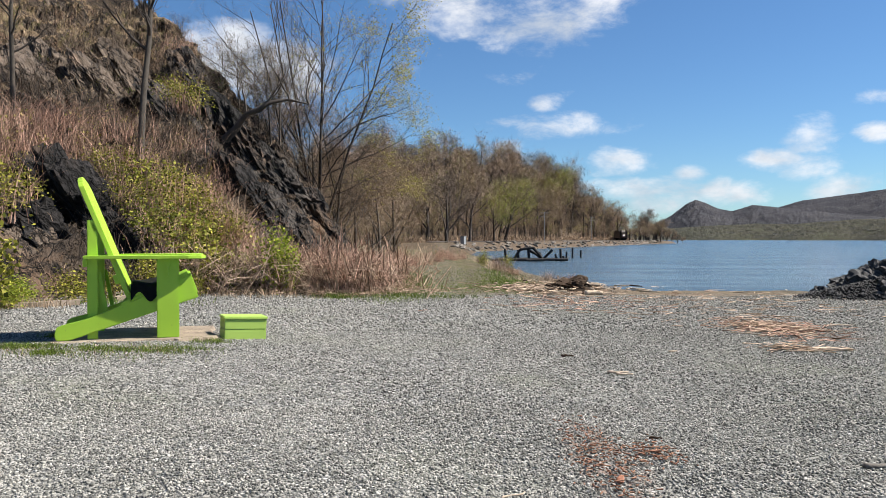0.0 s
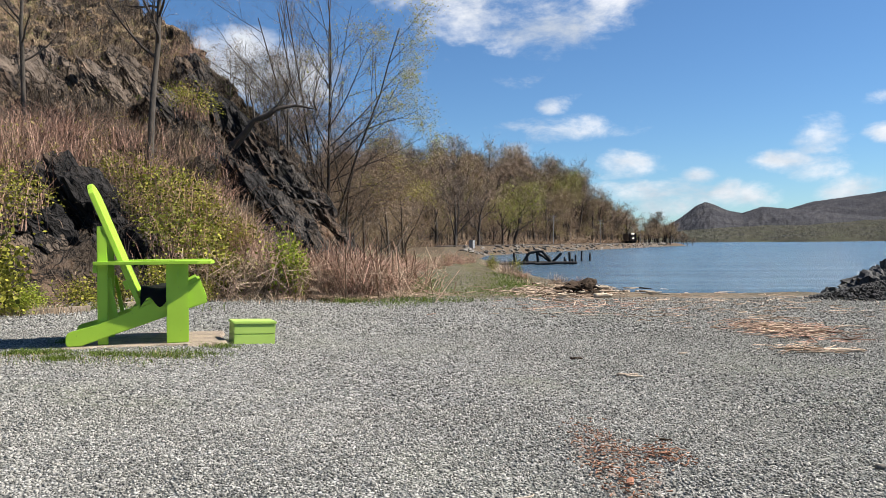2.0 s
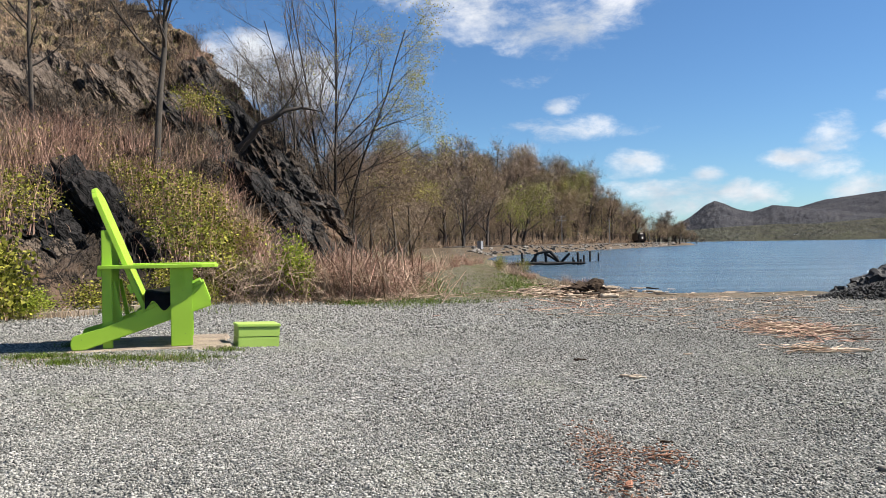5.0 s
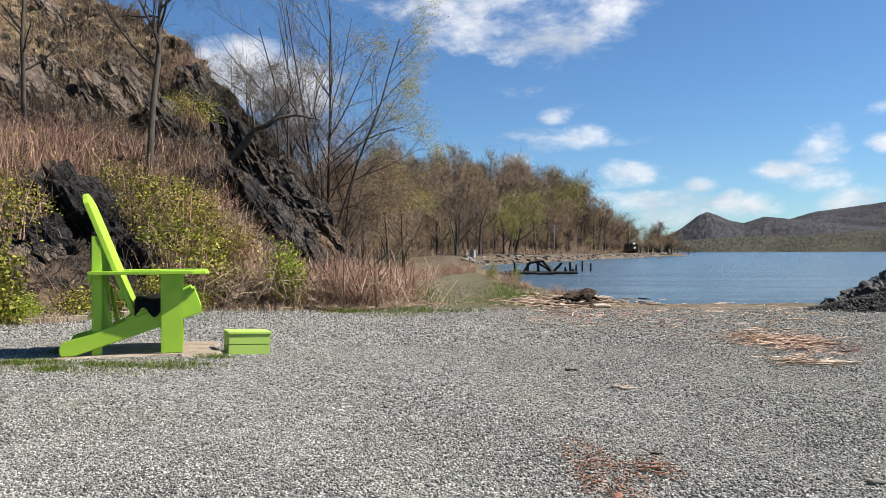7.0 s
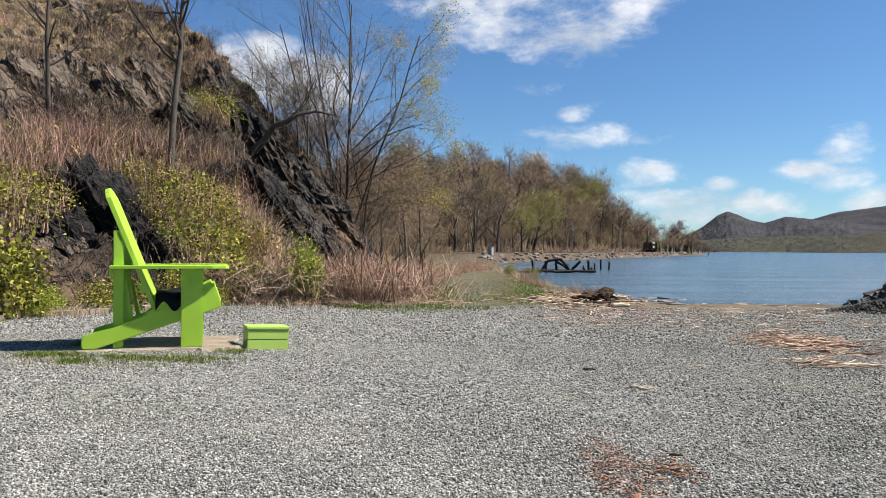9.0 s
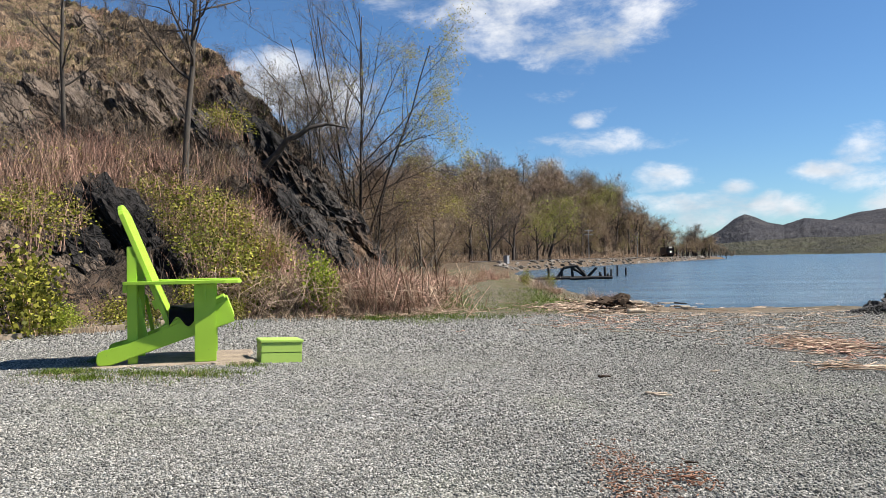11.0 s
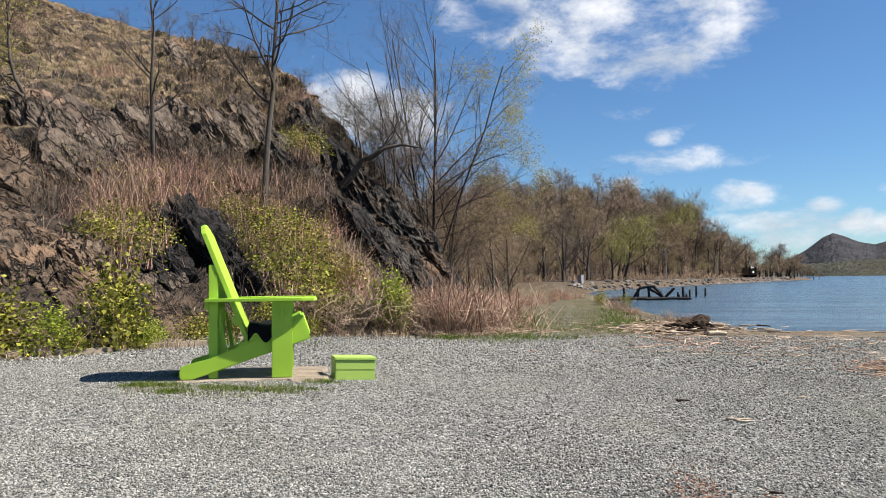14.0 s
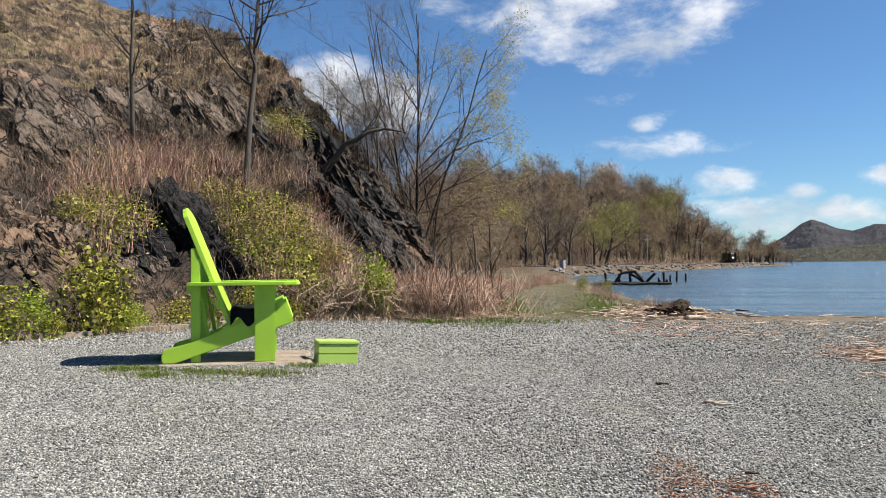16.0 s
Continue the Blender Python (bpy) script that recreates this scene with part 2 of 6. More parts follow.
def make_rock(name, dark, mid, rust, grass, pale=(0.24, 0.21, 0.185), stain=0.7, lichen=0.5):
    """Slanting layered schist; with grass, turf holds on the flatter parts."""
    m, n = material(name)
    at = n.world_at

    def along(v):
        node = n.add("ShaderNodeVectorMath")
        node.operation = "DOT_PRODUCT"
        n.put(node.inputs[0], at)
        node.inputs[1].default_value = v
        return node.outputs["Value"]

    lay = n.add("ShaderNodeCombineXYZ")
    for k, (v, s) in enumerate(zip(LAYERS, (0.5, 0.5, 2.4))):
        n.put(lay.inputs[k], n.math("MULTIPLY", along(v), s))
    lay = lay.outputs[0]
    bands, fine = n.noise(lay, 0.9, 8, 0.62, 0.5), n.noise(lay, 4.5, 8, 0.7, 0.3)
    chips = n.voronoi(lay, 2.2, "F1", "Distance")
    tone = n.math("ADD", n.math("ADD", n.math("MULTIPLY", bands, 0.45), n.math("MULTIPLY", fine, 0.4)), n.math("MULTIPLY", n.noise(at, 0.5, 4), 0.15))
    colour = n.ramp(tone, [(0.38, dark), (0.46, mid), (0.58, tuple(c * 2.2 for c in mid)), (0.74, pale)])
    colour = n.mix(n.span(n.noise(at, 0.42, 5, 0.6), 0.54, 0.68, 0.0, stain), colour, n.mix(fine, rust, (0.34, 0.22, 0.14)))
    colour = n.mix(n.span(n.noise(at, 6.0, 6, 0.7), 0.62, 0.75, 0.0, lichen), colour, (0.3, 0.3, 0.27))
    shift = n.add("ShaderNodeVectorMath")
    n.put(shift.inputs[0], lay)
    bend = n.add("ShaderNodeCombineXYZ")
    for k in range(3):
        n.put(bend.inputs[k], n.math("MULTIPLY", n.noise(lay, 1.3 + 0.4 * k, 4), 0.5))
    n.put(shift.inputs[1], bend.outputs[0])
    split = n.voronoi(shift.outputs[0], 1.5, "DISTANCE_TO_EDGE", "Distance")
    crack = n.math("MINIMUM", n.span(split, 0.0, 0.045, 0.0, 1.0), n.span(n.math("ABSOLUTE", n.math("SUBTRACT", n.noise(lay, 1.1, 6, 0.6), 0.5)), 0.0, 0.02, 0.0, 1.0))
    # crevice shade painted in: colour drops to near black along the cracks
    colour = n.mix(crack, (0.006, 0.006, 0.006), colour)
    relief = n.math("ADD", n.math("ADD", n.math("MULTIPLY", bands, 1.0), n.math("MULTIPLY", fine, 0.5)), n.math("ADD", n.math("MULTIPLY", crack, 0.25), n.math("MULTIPLY", chips, 0.35)))
    if grass:
        up = n.add("ShaderNodeSeparateXYZ")
        n.put(up.inputs[0], n.add("ShaderNodeNewGeometry").outputs["Normal"])
        turf = n.ramp(n.math("ADD", n.math("MULTIPLY", n.noise(at, 2.0, 6, 0.7), 0.5), n.math("MULTIPLY", n.noise(at, 22, 5, 0.75), 0.5)), [(0.38, (0.025, 0.018, 0.01)), (0.5, (0.18, 0.125, 0.075)), (0.63, (0.5, 0.375, 0.245))])
        turf = n.mix(n.span(n.noise(at, 0.7, 4), 0.48, 0.68, 0.0, 0.6), turf, (0.125, 0.118, 0.048))
        hold = n.math("ADD", up.outputs[2], n.math("MULTIPLY", n.math("SUBTRACT", n.noise(at, 0.6, 7, 0.7), 0.5), 1.7))
        spot = n.add("ShaderNodeSeparateXYZ")
        n.put(spot.inputs[0], at)
        bare = n.span(n.math("ADD", spot.outputs[0], n.math("MULTIPLY", n.math("SUBTRACT", n.noise(at, 0.3, 4), 0.5), 8.0)), -17.0, -10.0, 0.0, 0.8)
        high = n.span(spot.outputs[2], 6.0, 14.0, 0.0, 0.2)
        hold = n.math("ADD", n.math("SUBTRACT", hold, bare), n.math("SUBTRACT", high, 0.1))
        colour = n.mix(n.span(hold, 0.66, 0.8), colour, turf)
        relief = n.math("ADD", relief, n.math("MULTIPLY", n.noise(at, 9, 6, 0.75), 0.5))
    finish(n, colour, 0.85, relief, 0.3, 1.0, specular=0.18)
    return m


def make_water():
    m, n = material("river_water")
    at = n.world_at
    swell = n.noise(n.stretch(at, (0.35, 1.0, 1), (0, 0, 12)), 1.1, 4, 0.6)
    chop = n.noise(n.stretch(at, (0.6, 1.3, 1), (0, 0, -8)), 4.5, 4, 0.6)
    broad = n.noise(n.stretch(at, (0.12, 1.0, 1), (0, 0, 4)), 0.35, 5, 0.65)
    finish(n, n.mix(n.span(broad, 0.4, 0.62), (0.045, 0.08, 0.115), (0.085, 0.13, 0.17)), 0.2, n.math("ADD", n.math("ADD", n.math("MULTIPLY", swell, 1.0), n.math("MULTIPLY", broad, 2.0)), n.math("MULTIPLY", chop, 0.35)), 0.45, 1.0)
    n.body.inputs["IOR"].default_value = 1.33
    return m


def make_paint(name, base):
    m, n = material(name)
    grain = n.noise(n.stretch(n.at, (3, 3, 3)), 20, 5, 0.7)
    worn = n.span(n.noise(n.at, 3.5, 6, 0.7), 0.62, 0.74, 0.0, 0.35)
    colour = n.mix(n.span(n.noise(n.at, 1.4, 4), 0.35, 0.7, 0.0, 0.35), base, tuple(c * 0.8 for c in base))
    colour = n.mix(worn, colour, tuple(c * 0.62 + 0.02 for c in base))
    colour = n.mix(n.span(n.noise(n.at, 24, 4), 0.66, 0.76, 0.0, 0.5), colour, (0.16, 0.2, 0.06))
    finish(n, colour, 0.5, grain, 0.003, 0.4, specular=0.4)
    return m


GROUND = make_ground()
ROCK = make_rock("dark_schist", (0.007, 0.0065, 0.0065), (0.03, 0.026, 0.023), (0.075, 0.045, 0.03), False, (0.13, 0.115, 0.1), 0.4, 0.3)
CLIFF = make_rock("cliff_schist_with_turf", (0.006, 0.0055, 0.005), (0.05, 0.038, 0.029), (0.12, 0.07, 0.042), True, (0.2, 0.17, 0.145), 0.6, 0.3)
WATER = make_water()
LIME = make_paint("lime_green_paint", (0.33, 0.535, 0.042))
LIME_PALE = make_paint("faded_lime_paint", (0.35, 0.5, 0.1))
BLACK = simple("black_cloth", (0.004, 0.004, 0.005), (0.012, 0.011, 0.013), 12, 0.95)
SLAB = simple("weathered_concrete", (0.09, 0.07, 0.052), (0.4, 0.32, 0.24), 3.5, 0.9, 0.015)
BARK = simple("grey_brown_bark", (0.022, 0.018, 0.015), (0.12, 0.1, 0.08), 7, 0.92, 0.03, (1, 1, 0.25))
BARK_DARK = simple("dark_bark", (0.018, 0.015, 0.013), (0.075, 0.06, 0.05), 5, 0.9, 0.02, (1, 1, 0.3))
STONE_PALE = simple("pale_bank_stone", (0.055, 0.048, 0.041), (0.24, 0.215, 0.185), 1.2, 0.85, 0.03, per_thing=0.8)
STONE_DARK = simple("dark_quarry_stone", (0.008, 0.008, 0.009), (0.07, 0.068, 0.066), 2.5, 0.75, 0.04, per_thing=0.6)
DRIFT = simple("bleached_driftwood", (0.22, 0.16, 0.11), (0.6, 0.5, 0.38), 9, 0.85, 0.006, (1, 1, 0.2), per_thing=0.6)
DRIFT_DARK = simple("dark_wet_wood", (0.018, 0.012, 0.008), (0.1, 0.066, 0.042), 9, 0.9, 0.01, per_thing=0.6, specular=0.15)
WRECK = simple("charred_old_timber", (0.006, 0.006, 0.007), (0.03, 0.027, 0.026), 6, 0.85, 0.01)
STEEL = simple("grey_painted_steel", (0.16, 0.165, 0.17), (0.3, 0.305, 0.31), 4, 0.5, 0.002)
TWIG = foliage("grey_twigs", (0.05, 0.037, 0.028), (0.32, 0.245, 0.18), 0.0, 0.85)
TWIG_FAR = foliage("brown_twigs", (0.09, 0.064, 0.045), (0.5, 0.36, 0.25), 0.0, 0.9)
STALK = foliage("rusty_dead_stalks", (0.13, 0.07, 0.048), (0.82, 0.53, 0.4), 0.0, 0.8)
STRAW = foliage("straw_stalks", (0.16, 0.1, 0.065), (0.85, 0.66, 0.49), 0.0, 0.8)
DRYGRASS = foliage("dry_grass", (0.075, 0.05, 0.028), (0.66, 0.49, 0.33), 0.1, 0.8)
LEAF = foliage("spring_leaves", (0.03, 0.038, 0.005), (0.5, 0.47, 0.08), 0.25)
LEAF_DARK = foliage("shrub_leaves", (0.028, 0.04, 0.006), (0.42, 0.42, 0.075), 0.25)
LEAF_YELLOW = foliage("yellow_catkins", (0.2, 0.18, 0.04), (0.42, 0.37, 0.1), 0.3)
LEAF_FAR = foliage("new_green_far_leaves", (0.16, 0.18, 0.03), (0.5, 0.54, 0.1), 0.45)
LEAF_OLIVE = foliage("olive_buds", (0.15, 0.135, 0.04), (0.44, 0.39, 0.12), 0.3)
GRASS = foliage("green_grass", (0.05, 0.08, 0.012), (0.2, 0.26, 0.05), 0.35)
def make_far_woods(name, tones, size):
    """Woods seen from far: patches of bare, budding and evergreen trees."""
    m, n = material(name)
    at = n.stretch(n.world_at, (1, 1, 2.5))
    patch = n.noise(at, 1.0 / size, 6, 0.7, 0.6)
    crowns = n.noise(at, 9.0 / size, 5, 0.75)
    fac = n.math("ADD", n.math("MULTIPLY", patch, 0.6), n.math("MULTIPLY", crowns, 0.4))
    k = len(tones) - 1
    finish(n, n.ramp(fac, [(0.36 + 0.3 * i / k, c) for i, c in enumerate(tones)]), 0.95, crowns, 14.0, 1.0, specular=0.05)
    return m


# the mountains' tones are lifted and blued: distance haze put into the colour
HAZY_WOODED = make_far_woods("wooded_slope", [(0.03, 0.032, 0.037), (0.055, 0.054, 0.06), (0.085, 0.078, 0.076)], 160.0)
SHOREWOOD = make_far_woods("far_shore_woods", [(0.045, 0.046, 0.044), (0.07, 0.064, 0.056), (0.085, 0.08, 0.056), (0.085, 0.09, 0.055), (0.13, 0.12, 0.09)], 60.0)
GRAVEL = foliage("crushed_stone", (0.07, 0.071, 0.065), (0.46, 0.445, 0.4), 0.0, 0.85)
HOUSE = simple("pale_house_paint", (0.55, 0.54, 0.5), (0.8, 0.79, 0.76), 2.0, 0.7)

# ---- mesh helpers ----
def mesh(name, verts, faces, mat, smooth=False):
    me = bpy.data.meshes.new(name)
    me.from_pydata([tuple(v) for v in verts], [], faces)
    me.materials.append(mat)
    if smooth:
        me.polygons.foreach_set("use_smooth", [True] * len(me.polygons))
    me.update()
    return me


def mesh_fast(name, verts, faces, mat):
    """A mesh from arrays; all faces have the same number of corners."""
    verts, faces = np.asarray(verts, np.float32), np.asarray(faces, np.int32)
    me = bpy.data.meshes.new(name)
    k = faces.shape[1]
    me.vertices.add(len(verts))
    me.vertices.foreach_set("co", verts.ravel())
    me.loops.add(faces.size)
    me.loops.foreach_set("vertex_index", faces.ravel())
    me.polygons.add(len(faces))
    me.polygons.foreach_set("loop_start", np.arange(0, faces.size, k, dtype=np.int32))
    me.materials.append(mat)
    me.update(calc_edges=True)
    return me


def part(name, data, parent, label="", m=None):
    """Links a mesh as one part of a thing, or of a part."""
    ob = new(name, data)
    ob.parent = parent
    if m is not None:
        ob.matrix_basis = m
    if label:
        ob["label"] = label
    return ob


def thing(name, m, label, category, group="", kind=""):
    ob = new(name)
    ob.empty_display_size = 0.2
    ob.matrix_basis = m
    return tagged(ob, label, category, group, kind)


def bm_mesh(name, bm, mat, bevel=0.0, smooth=False):
    if bevel:
        bmesh.ops.bevel(bm, geom=bm.edges[:], offset=bevel, segments=2, affect="EDGES", clamp_overlap=True)
    bmesh.ops.recalc_face_normals(bm, faces=bm.faces[:])
    me = bpy.data.meshes.new(name)
    bm.to_mesh(me)
    bm.free()
    me.materials.append(mat)
    if smooth:
        me.polygons.foreach_set("use_smooth", [True] * len(me.polygons))
    return me


def box(name, lo, hi, mat, bevel=0.006):
    bm = bmesh.new()
    bmesh.ops.create_cube(bm, size=1)
    for v in bm.verts:
        v.co = [(a + b) / 2 + c * (b - a) for a, b, c in zip(lo, hi, v.co)]
    return bm_mesh(name, bm, mat, bevel)


def prism(name, outline, y0, y1, mat, bevel=0.008):
    """An outline in x and z, as thick as y0 to y1."""
    bm = bmesh.new()
    a = [bm.verts.new((x, y0, z)) for x, z in outline]
    b = [bm.verts.new((x, y1, z)) for x, z in outline]
    bm.faces.new(a)
    bm.faces.new(b[::-1])
    for k in range(len(a)):
        bm.faces.new((a[k], b[k], b[k - 1], a[k - 1]))
    return bm_mesh(name, bm, mat, bevel)


def tube_arrays(points, radii, sides):
    """Rings along a line of points, as arrays of verts and quads."""
    points, radii = np.asarray(points, float), np.asarray(radii, float)
    n = len(points)
    way = np.gradient(points, axis=0)
    way /= np.linalg.norm(way, axis=1, keepdims=True) + 1e-9
    ref = np.where(np.abs(way[:, 2:]) > 0.9, [[1.0, 0, 0]], [[0, 0, 1.0]])
    side = np.cross(way, ref)
    side /= np.linalg.norm(side, axis=1, keepdims=True) + 1e-9
    over = np.cross(way, side)
    ang = np.arange(sides) * 2 * math.pi / sides
    ring = np.cos(ang)[None, :, None] * side[:, None] + np.sin(ang)[None, :, None] * over[:, None]
    verts = (points[:, None] + ring * radii[:, None, None]).reshape(-1, 3)
    i, j = np.meshgrid(np.arange(n - 1), np.arange(sides), indexing="ij")
    j2 = (j + 1) % sides
    faces = np.stack([i * sides + j, i * sides + j2, (i + 1) * sides + j2, (i + 1) * sides + j], -1).reshape(-1, 4)
    return verts, faces


def join(pieces):
    verts, faces, at = [], [], 0
    for v, f in pieces:
        verts.append(v)
        faces.append(f + at)
        at += len(v)
    return np.concatenate(verts), np.concatenate(faces)


def leaf_arrays(rng, points, size, droop=0.4):
    """One folded diamond a leaf, turned every way, near each point."""
    n = len(points)
    a = rng.normal(size=(n, 3))
    a[:, 2] *= droop
    a /= np.linalg.norm(a, axis=1, keepdims=True)
    b = np.cross(a, rng.normal(size=(n, 3)))
    b /= np.linalg.norm(b, axis=1, keepdims=True)
    s = size * rng.uniform(0.55, 1.3, (n, 1))
    p = np.asarray(points)
    verts = np.stack([p, p + a * s * 0.55 + b * s * 0.33, p + a * s, p + a * s * 0.55 - b * s * 0.33], 1).reshape(-1, 3)
    return verts, np.arange(4 * n).reshape(n, 4)


def stalk_arrays(rng, base, height, width, lean=0.25):
    """Flat, bent, pointed stalks rising from the base points."""
    n = len(base)
    base, height = np.asarray(base, float), np.asarray(height, float).reshape(-1, 1) * np.ones((n, 1))
    ang = rng.uniform(0, 2 * math.pi, n)
    across = np.stack([np.cos(ang), np.sin(ang), 0 * ang], 1) * width / 2
    lean = np.asarray(lean, float).reshape(-1, 1)
    off = rng.normal(size=(n, 3)) * lean * height
    off[:, 2] = 0
    mid = base + off * 0.4 + [0, 0, 1] * height * 0.55
    top = base + off + [0, 0, 1] * height * (1 - lean * 0.3)
    verts = np.stack([base - across, base + across, mid + across * 0.8, mid - across * 0.8, top + across * 0.3, top - across * 0.3], 1).reshape(-1, 3)
    k = np.arange(n)[:, None] * 6
    return verts, np.concatenate([k + [0, 1, 2, 3], k + [3, 2, 4, 5]])


def grow(rng, start, way, length, radius, level, plan, out, tips):
    """Grows one limb and, from it, the next order of limbs. plan: one row a level: (children, length share, angle, rise, wiggle, sides)."""
    kids, share, angle, rise, wiggle, sides = plan[level][:6]
    first = plan[level][6] if len(plan[level]) > 6 else 0.28
    steps = 7 if level == 0 else 5 if level == 1 else 4
    p, d = np.array(start, float), np.array(way, float) / np.linalg.norm(way)
    line, rad, ways = [p.copy()], [radius], [d.copy()]
    for k in range(steps):
        d = d + rng.normal(size=3) * wiggle + np.array([0, 0, rise])
        d /= np.linalg.norm(d)
        p = p + d * length / steps
        line.append(p.copy())
        ways.append(d.copy())
        rad.append(radius * (1 - 0.72 * (k + 1) / steps))
    out.append((level, tube_arrays(line, rad, sides)))
    if level + 1 >= len(plan):
        tips.extend(line[2:])
        return
    for k in range(kids):
        f = (first + (0.98 - first) * (k + rng.random()) / kids) * steps
        i = min(int(f), steps - 1)
        at = line[i] + (line[i + 1] - line[i]) * (f - i)
        axis = np.cross(ways[i], rng.normal(size=3))
        axis /= np.linalg.norm(axis) + 1e-9
        t = radians(angle) * rng.uniform(0.7, 1.25)
        d2 = ways[i] * math.cos(t) + axis * math.sin(t)
        grow(rng, at, d2, length * share * rng.uniform(0.7, 1.2) * (1.15 - 0.5 * f / steps), rad[i] * 0.55, level + 1, plan, out, tips)


def tree_meshes(name, seed, height, radius, plan, bark, twig, leaves=None, leaf_size=0.08, leaf_count=0, starts=None, limb_mat=None, twigs=0, twig_len=0.5, twig_wide=0.012, clumps=0):
    """The meshes of one tree: trunk, limbs, fine twigs and leaves."""
    rng = np.random.default_rng(seed)
    out, tips = [], []
    for at, way, share in starts or [((0, 0, -0.3), (0, 0, 1), 1.0)]:
        grow(rng, at, way, height * share, radius * min(1.0, 1.15 * share), 0, plan, out, tips)
    made = {}
    for key, level_ok in (("trunk", lambda l: l == 0), ("limbs", lambda l: l > 0)):
        v, f = join([a for l, a in out if level_ok(l)])
        made[key] = mesh_fast(name + "_" + key, v, f, limb_mat if limb_mat and key == "limbs" else bark)
        made[key].polygons.foreach_set("use_smooth", [True] * len(f))
    tips = np.array(tips)
    if twigs:
        base = tips[rng.integers(0, len(tips), twigs)] + rng.normal(size=(twigs, 3)) * twig_len * 0.35
        d = rng.normal(size=(twigs, 3)) * [1, 1, 0.7] + [0, 0, 0.55]
        d *= twig_len * rng.uniform(0.5, 1.3, (twigs, 1)) / np.linalg.norm(d, axis=1, keepdims=True)
        w_ = np.cross(d, rng.normal(size=(twigs, 3)))
        w_ *= twig_wide / np.linalg.norm(w_, axis=1, keepdims=True)
        v = np.stack([base - w_ / 2, base + w_ / 2, base + d], 1).reshape(-1, 3)
        made["twigs"] = mesh_fast(name + "_twigs", v, np.arange(3 * twigs).reshape(-1, 3), twig)
    if leaves is not None and leaf_count:
        pick = tips[rng.integers(0, len(tips), leaf_count)]
        if clumps:                                            # leaves gather at the outer and upper branch ends
            out_ = np.maximum(0.3, 1.6 * tips[:, 0] + 0.5 * np.abs(tips[:, 1]) + 0.45 * tips[:, 2])
            hub = rng.choice(len(tips), clumps, p=out_ ** 3 / (out_ ** 3).sum())
            pick = tips[hub[rng.integers(0, clumps, leaf_count)]] + rng.normal(size=(leaf_count, 3)) * 0.2
        at = pick + rng.normal(size=(leaf_count, 3)) * leaf_size * 2.2
        made["leaves"] = mesh_fast(name + "_leaves", *leaf_arrays(rng, at, leaf_size), leaves)
    return made


PART_NAME = {"trunk": "trunk", "limbs": "branchwork", "twigs": "twig_spray", "leaves": "foliage", "stems": "stalk_clump"}


def plant(name, meshes, m, label, category, group="", labels=None):
    root = thing(name, m, label, category, group)
    for key, me in meshes.items():
        ob = part(PART_NAME[key], me, root, (labels or {}).get(key, ""))
        if key != "trunk":
            ob["kind"] = "stuff"
    return root


def smooth01(x):
    x = np.clip(x, 0, 1)
    return x * x * (3 - 2 * x)


# ---- the ground, one sheet, with the river bed in it ----
WATER_Z = -0.75
SHORE = [(900, 0), (60, 21), (20, 24.3), (14, 25), (8.0, 25.4), (7.2, 27.5), (7.0, 34), (5.6, 39.5), (4.9, 55), (4.2, 90), (5.5, 110), (20, 142), (46, 195), (75, 250),
         (108, 318), (124, 338), (127, 400), (112, 600), (40, 900), (-900, 1500), (-4200, 1800), (-4200, -900), (900, -900)]


def inland(x, y):
    """Metres from the water's edge, positive on land."""
    x, y = np.asarray(x, float), np.asarray(y, float)
    best, inside = np.full(x.shape, 1e9), np.zeros(x.shape, bool)
    for (ax, ay), (bx, by) in zip(SHORE, SHORE[1:] + SHORE[:1]):
        t = np.clip(((x - ax) * (bx - ax) + (y - ay) * (by - ay)) / ((bx - ax) ** 2 + (by - ay) ** 2), 0, 1)
        best = np.minimum(best, np.hypot(x - ax - t * (bx - ax), y - ay - t * (by - ay)))
        cross = ((ay > y) != (by > y)) & (x < (bx - ax) * (y - ay) / (by - ay + 1e-12) + ax)
        inside ^= cross
    return np.where(inside, best, -best)


def ground_z(x, y):
    x, y = np.asarray(x, float), np.asarray(y, float)
    d = inland(x, y) + 0.5 * np.sin(x * 0.9 + y * 0.4) * np.sin(y * 0.7 - x * 0.3)
    near = np.interp(d, [-12, -2, 0, 5, 9], [-3, -1.1, WATER_Z, -0.08, 0])
    far = np.interp(d, [-6, 0, 2.6, 4, 9, 12], [-3, WATER_Z, 0.75, 0.85, 0.85, 0.7])
    f = smooth01((y - 92) / 16)
    z = near * (1 - f) + far * f
    z = z - (0.035 + 0.1 * smooth01((x + 6) / 3.5)) * smooth01((60 - y) / 20) * smooth01(d / 9)
    high = np.interp(y, [100, 130, 170, 215, 250, 290, 330, 400, 600, 900], [3, 5, 10, 15, 14, 8, 2, 0, 6, 30])
    z = z + f * high * smooth01((d - 9) / 30)
    z = z + 9 * smooth01((-x - 5) / 32) * smooth01((y - 34) / 25) * (1 - f)
    z = z + 0.065 * np.exp(-((x + 3.9) / 1.5) ** 2 - ((y - 9.3) / 1.2) ** 2)      # gravel heaped up to the chair's slab
    return z + 0.02 * np.sin(x * 1.7 + 1) * np.sin(y * 1.3)


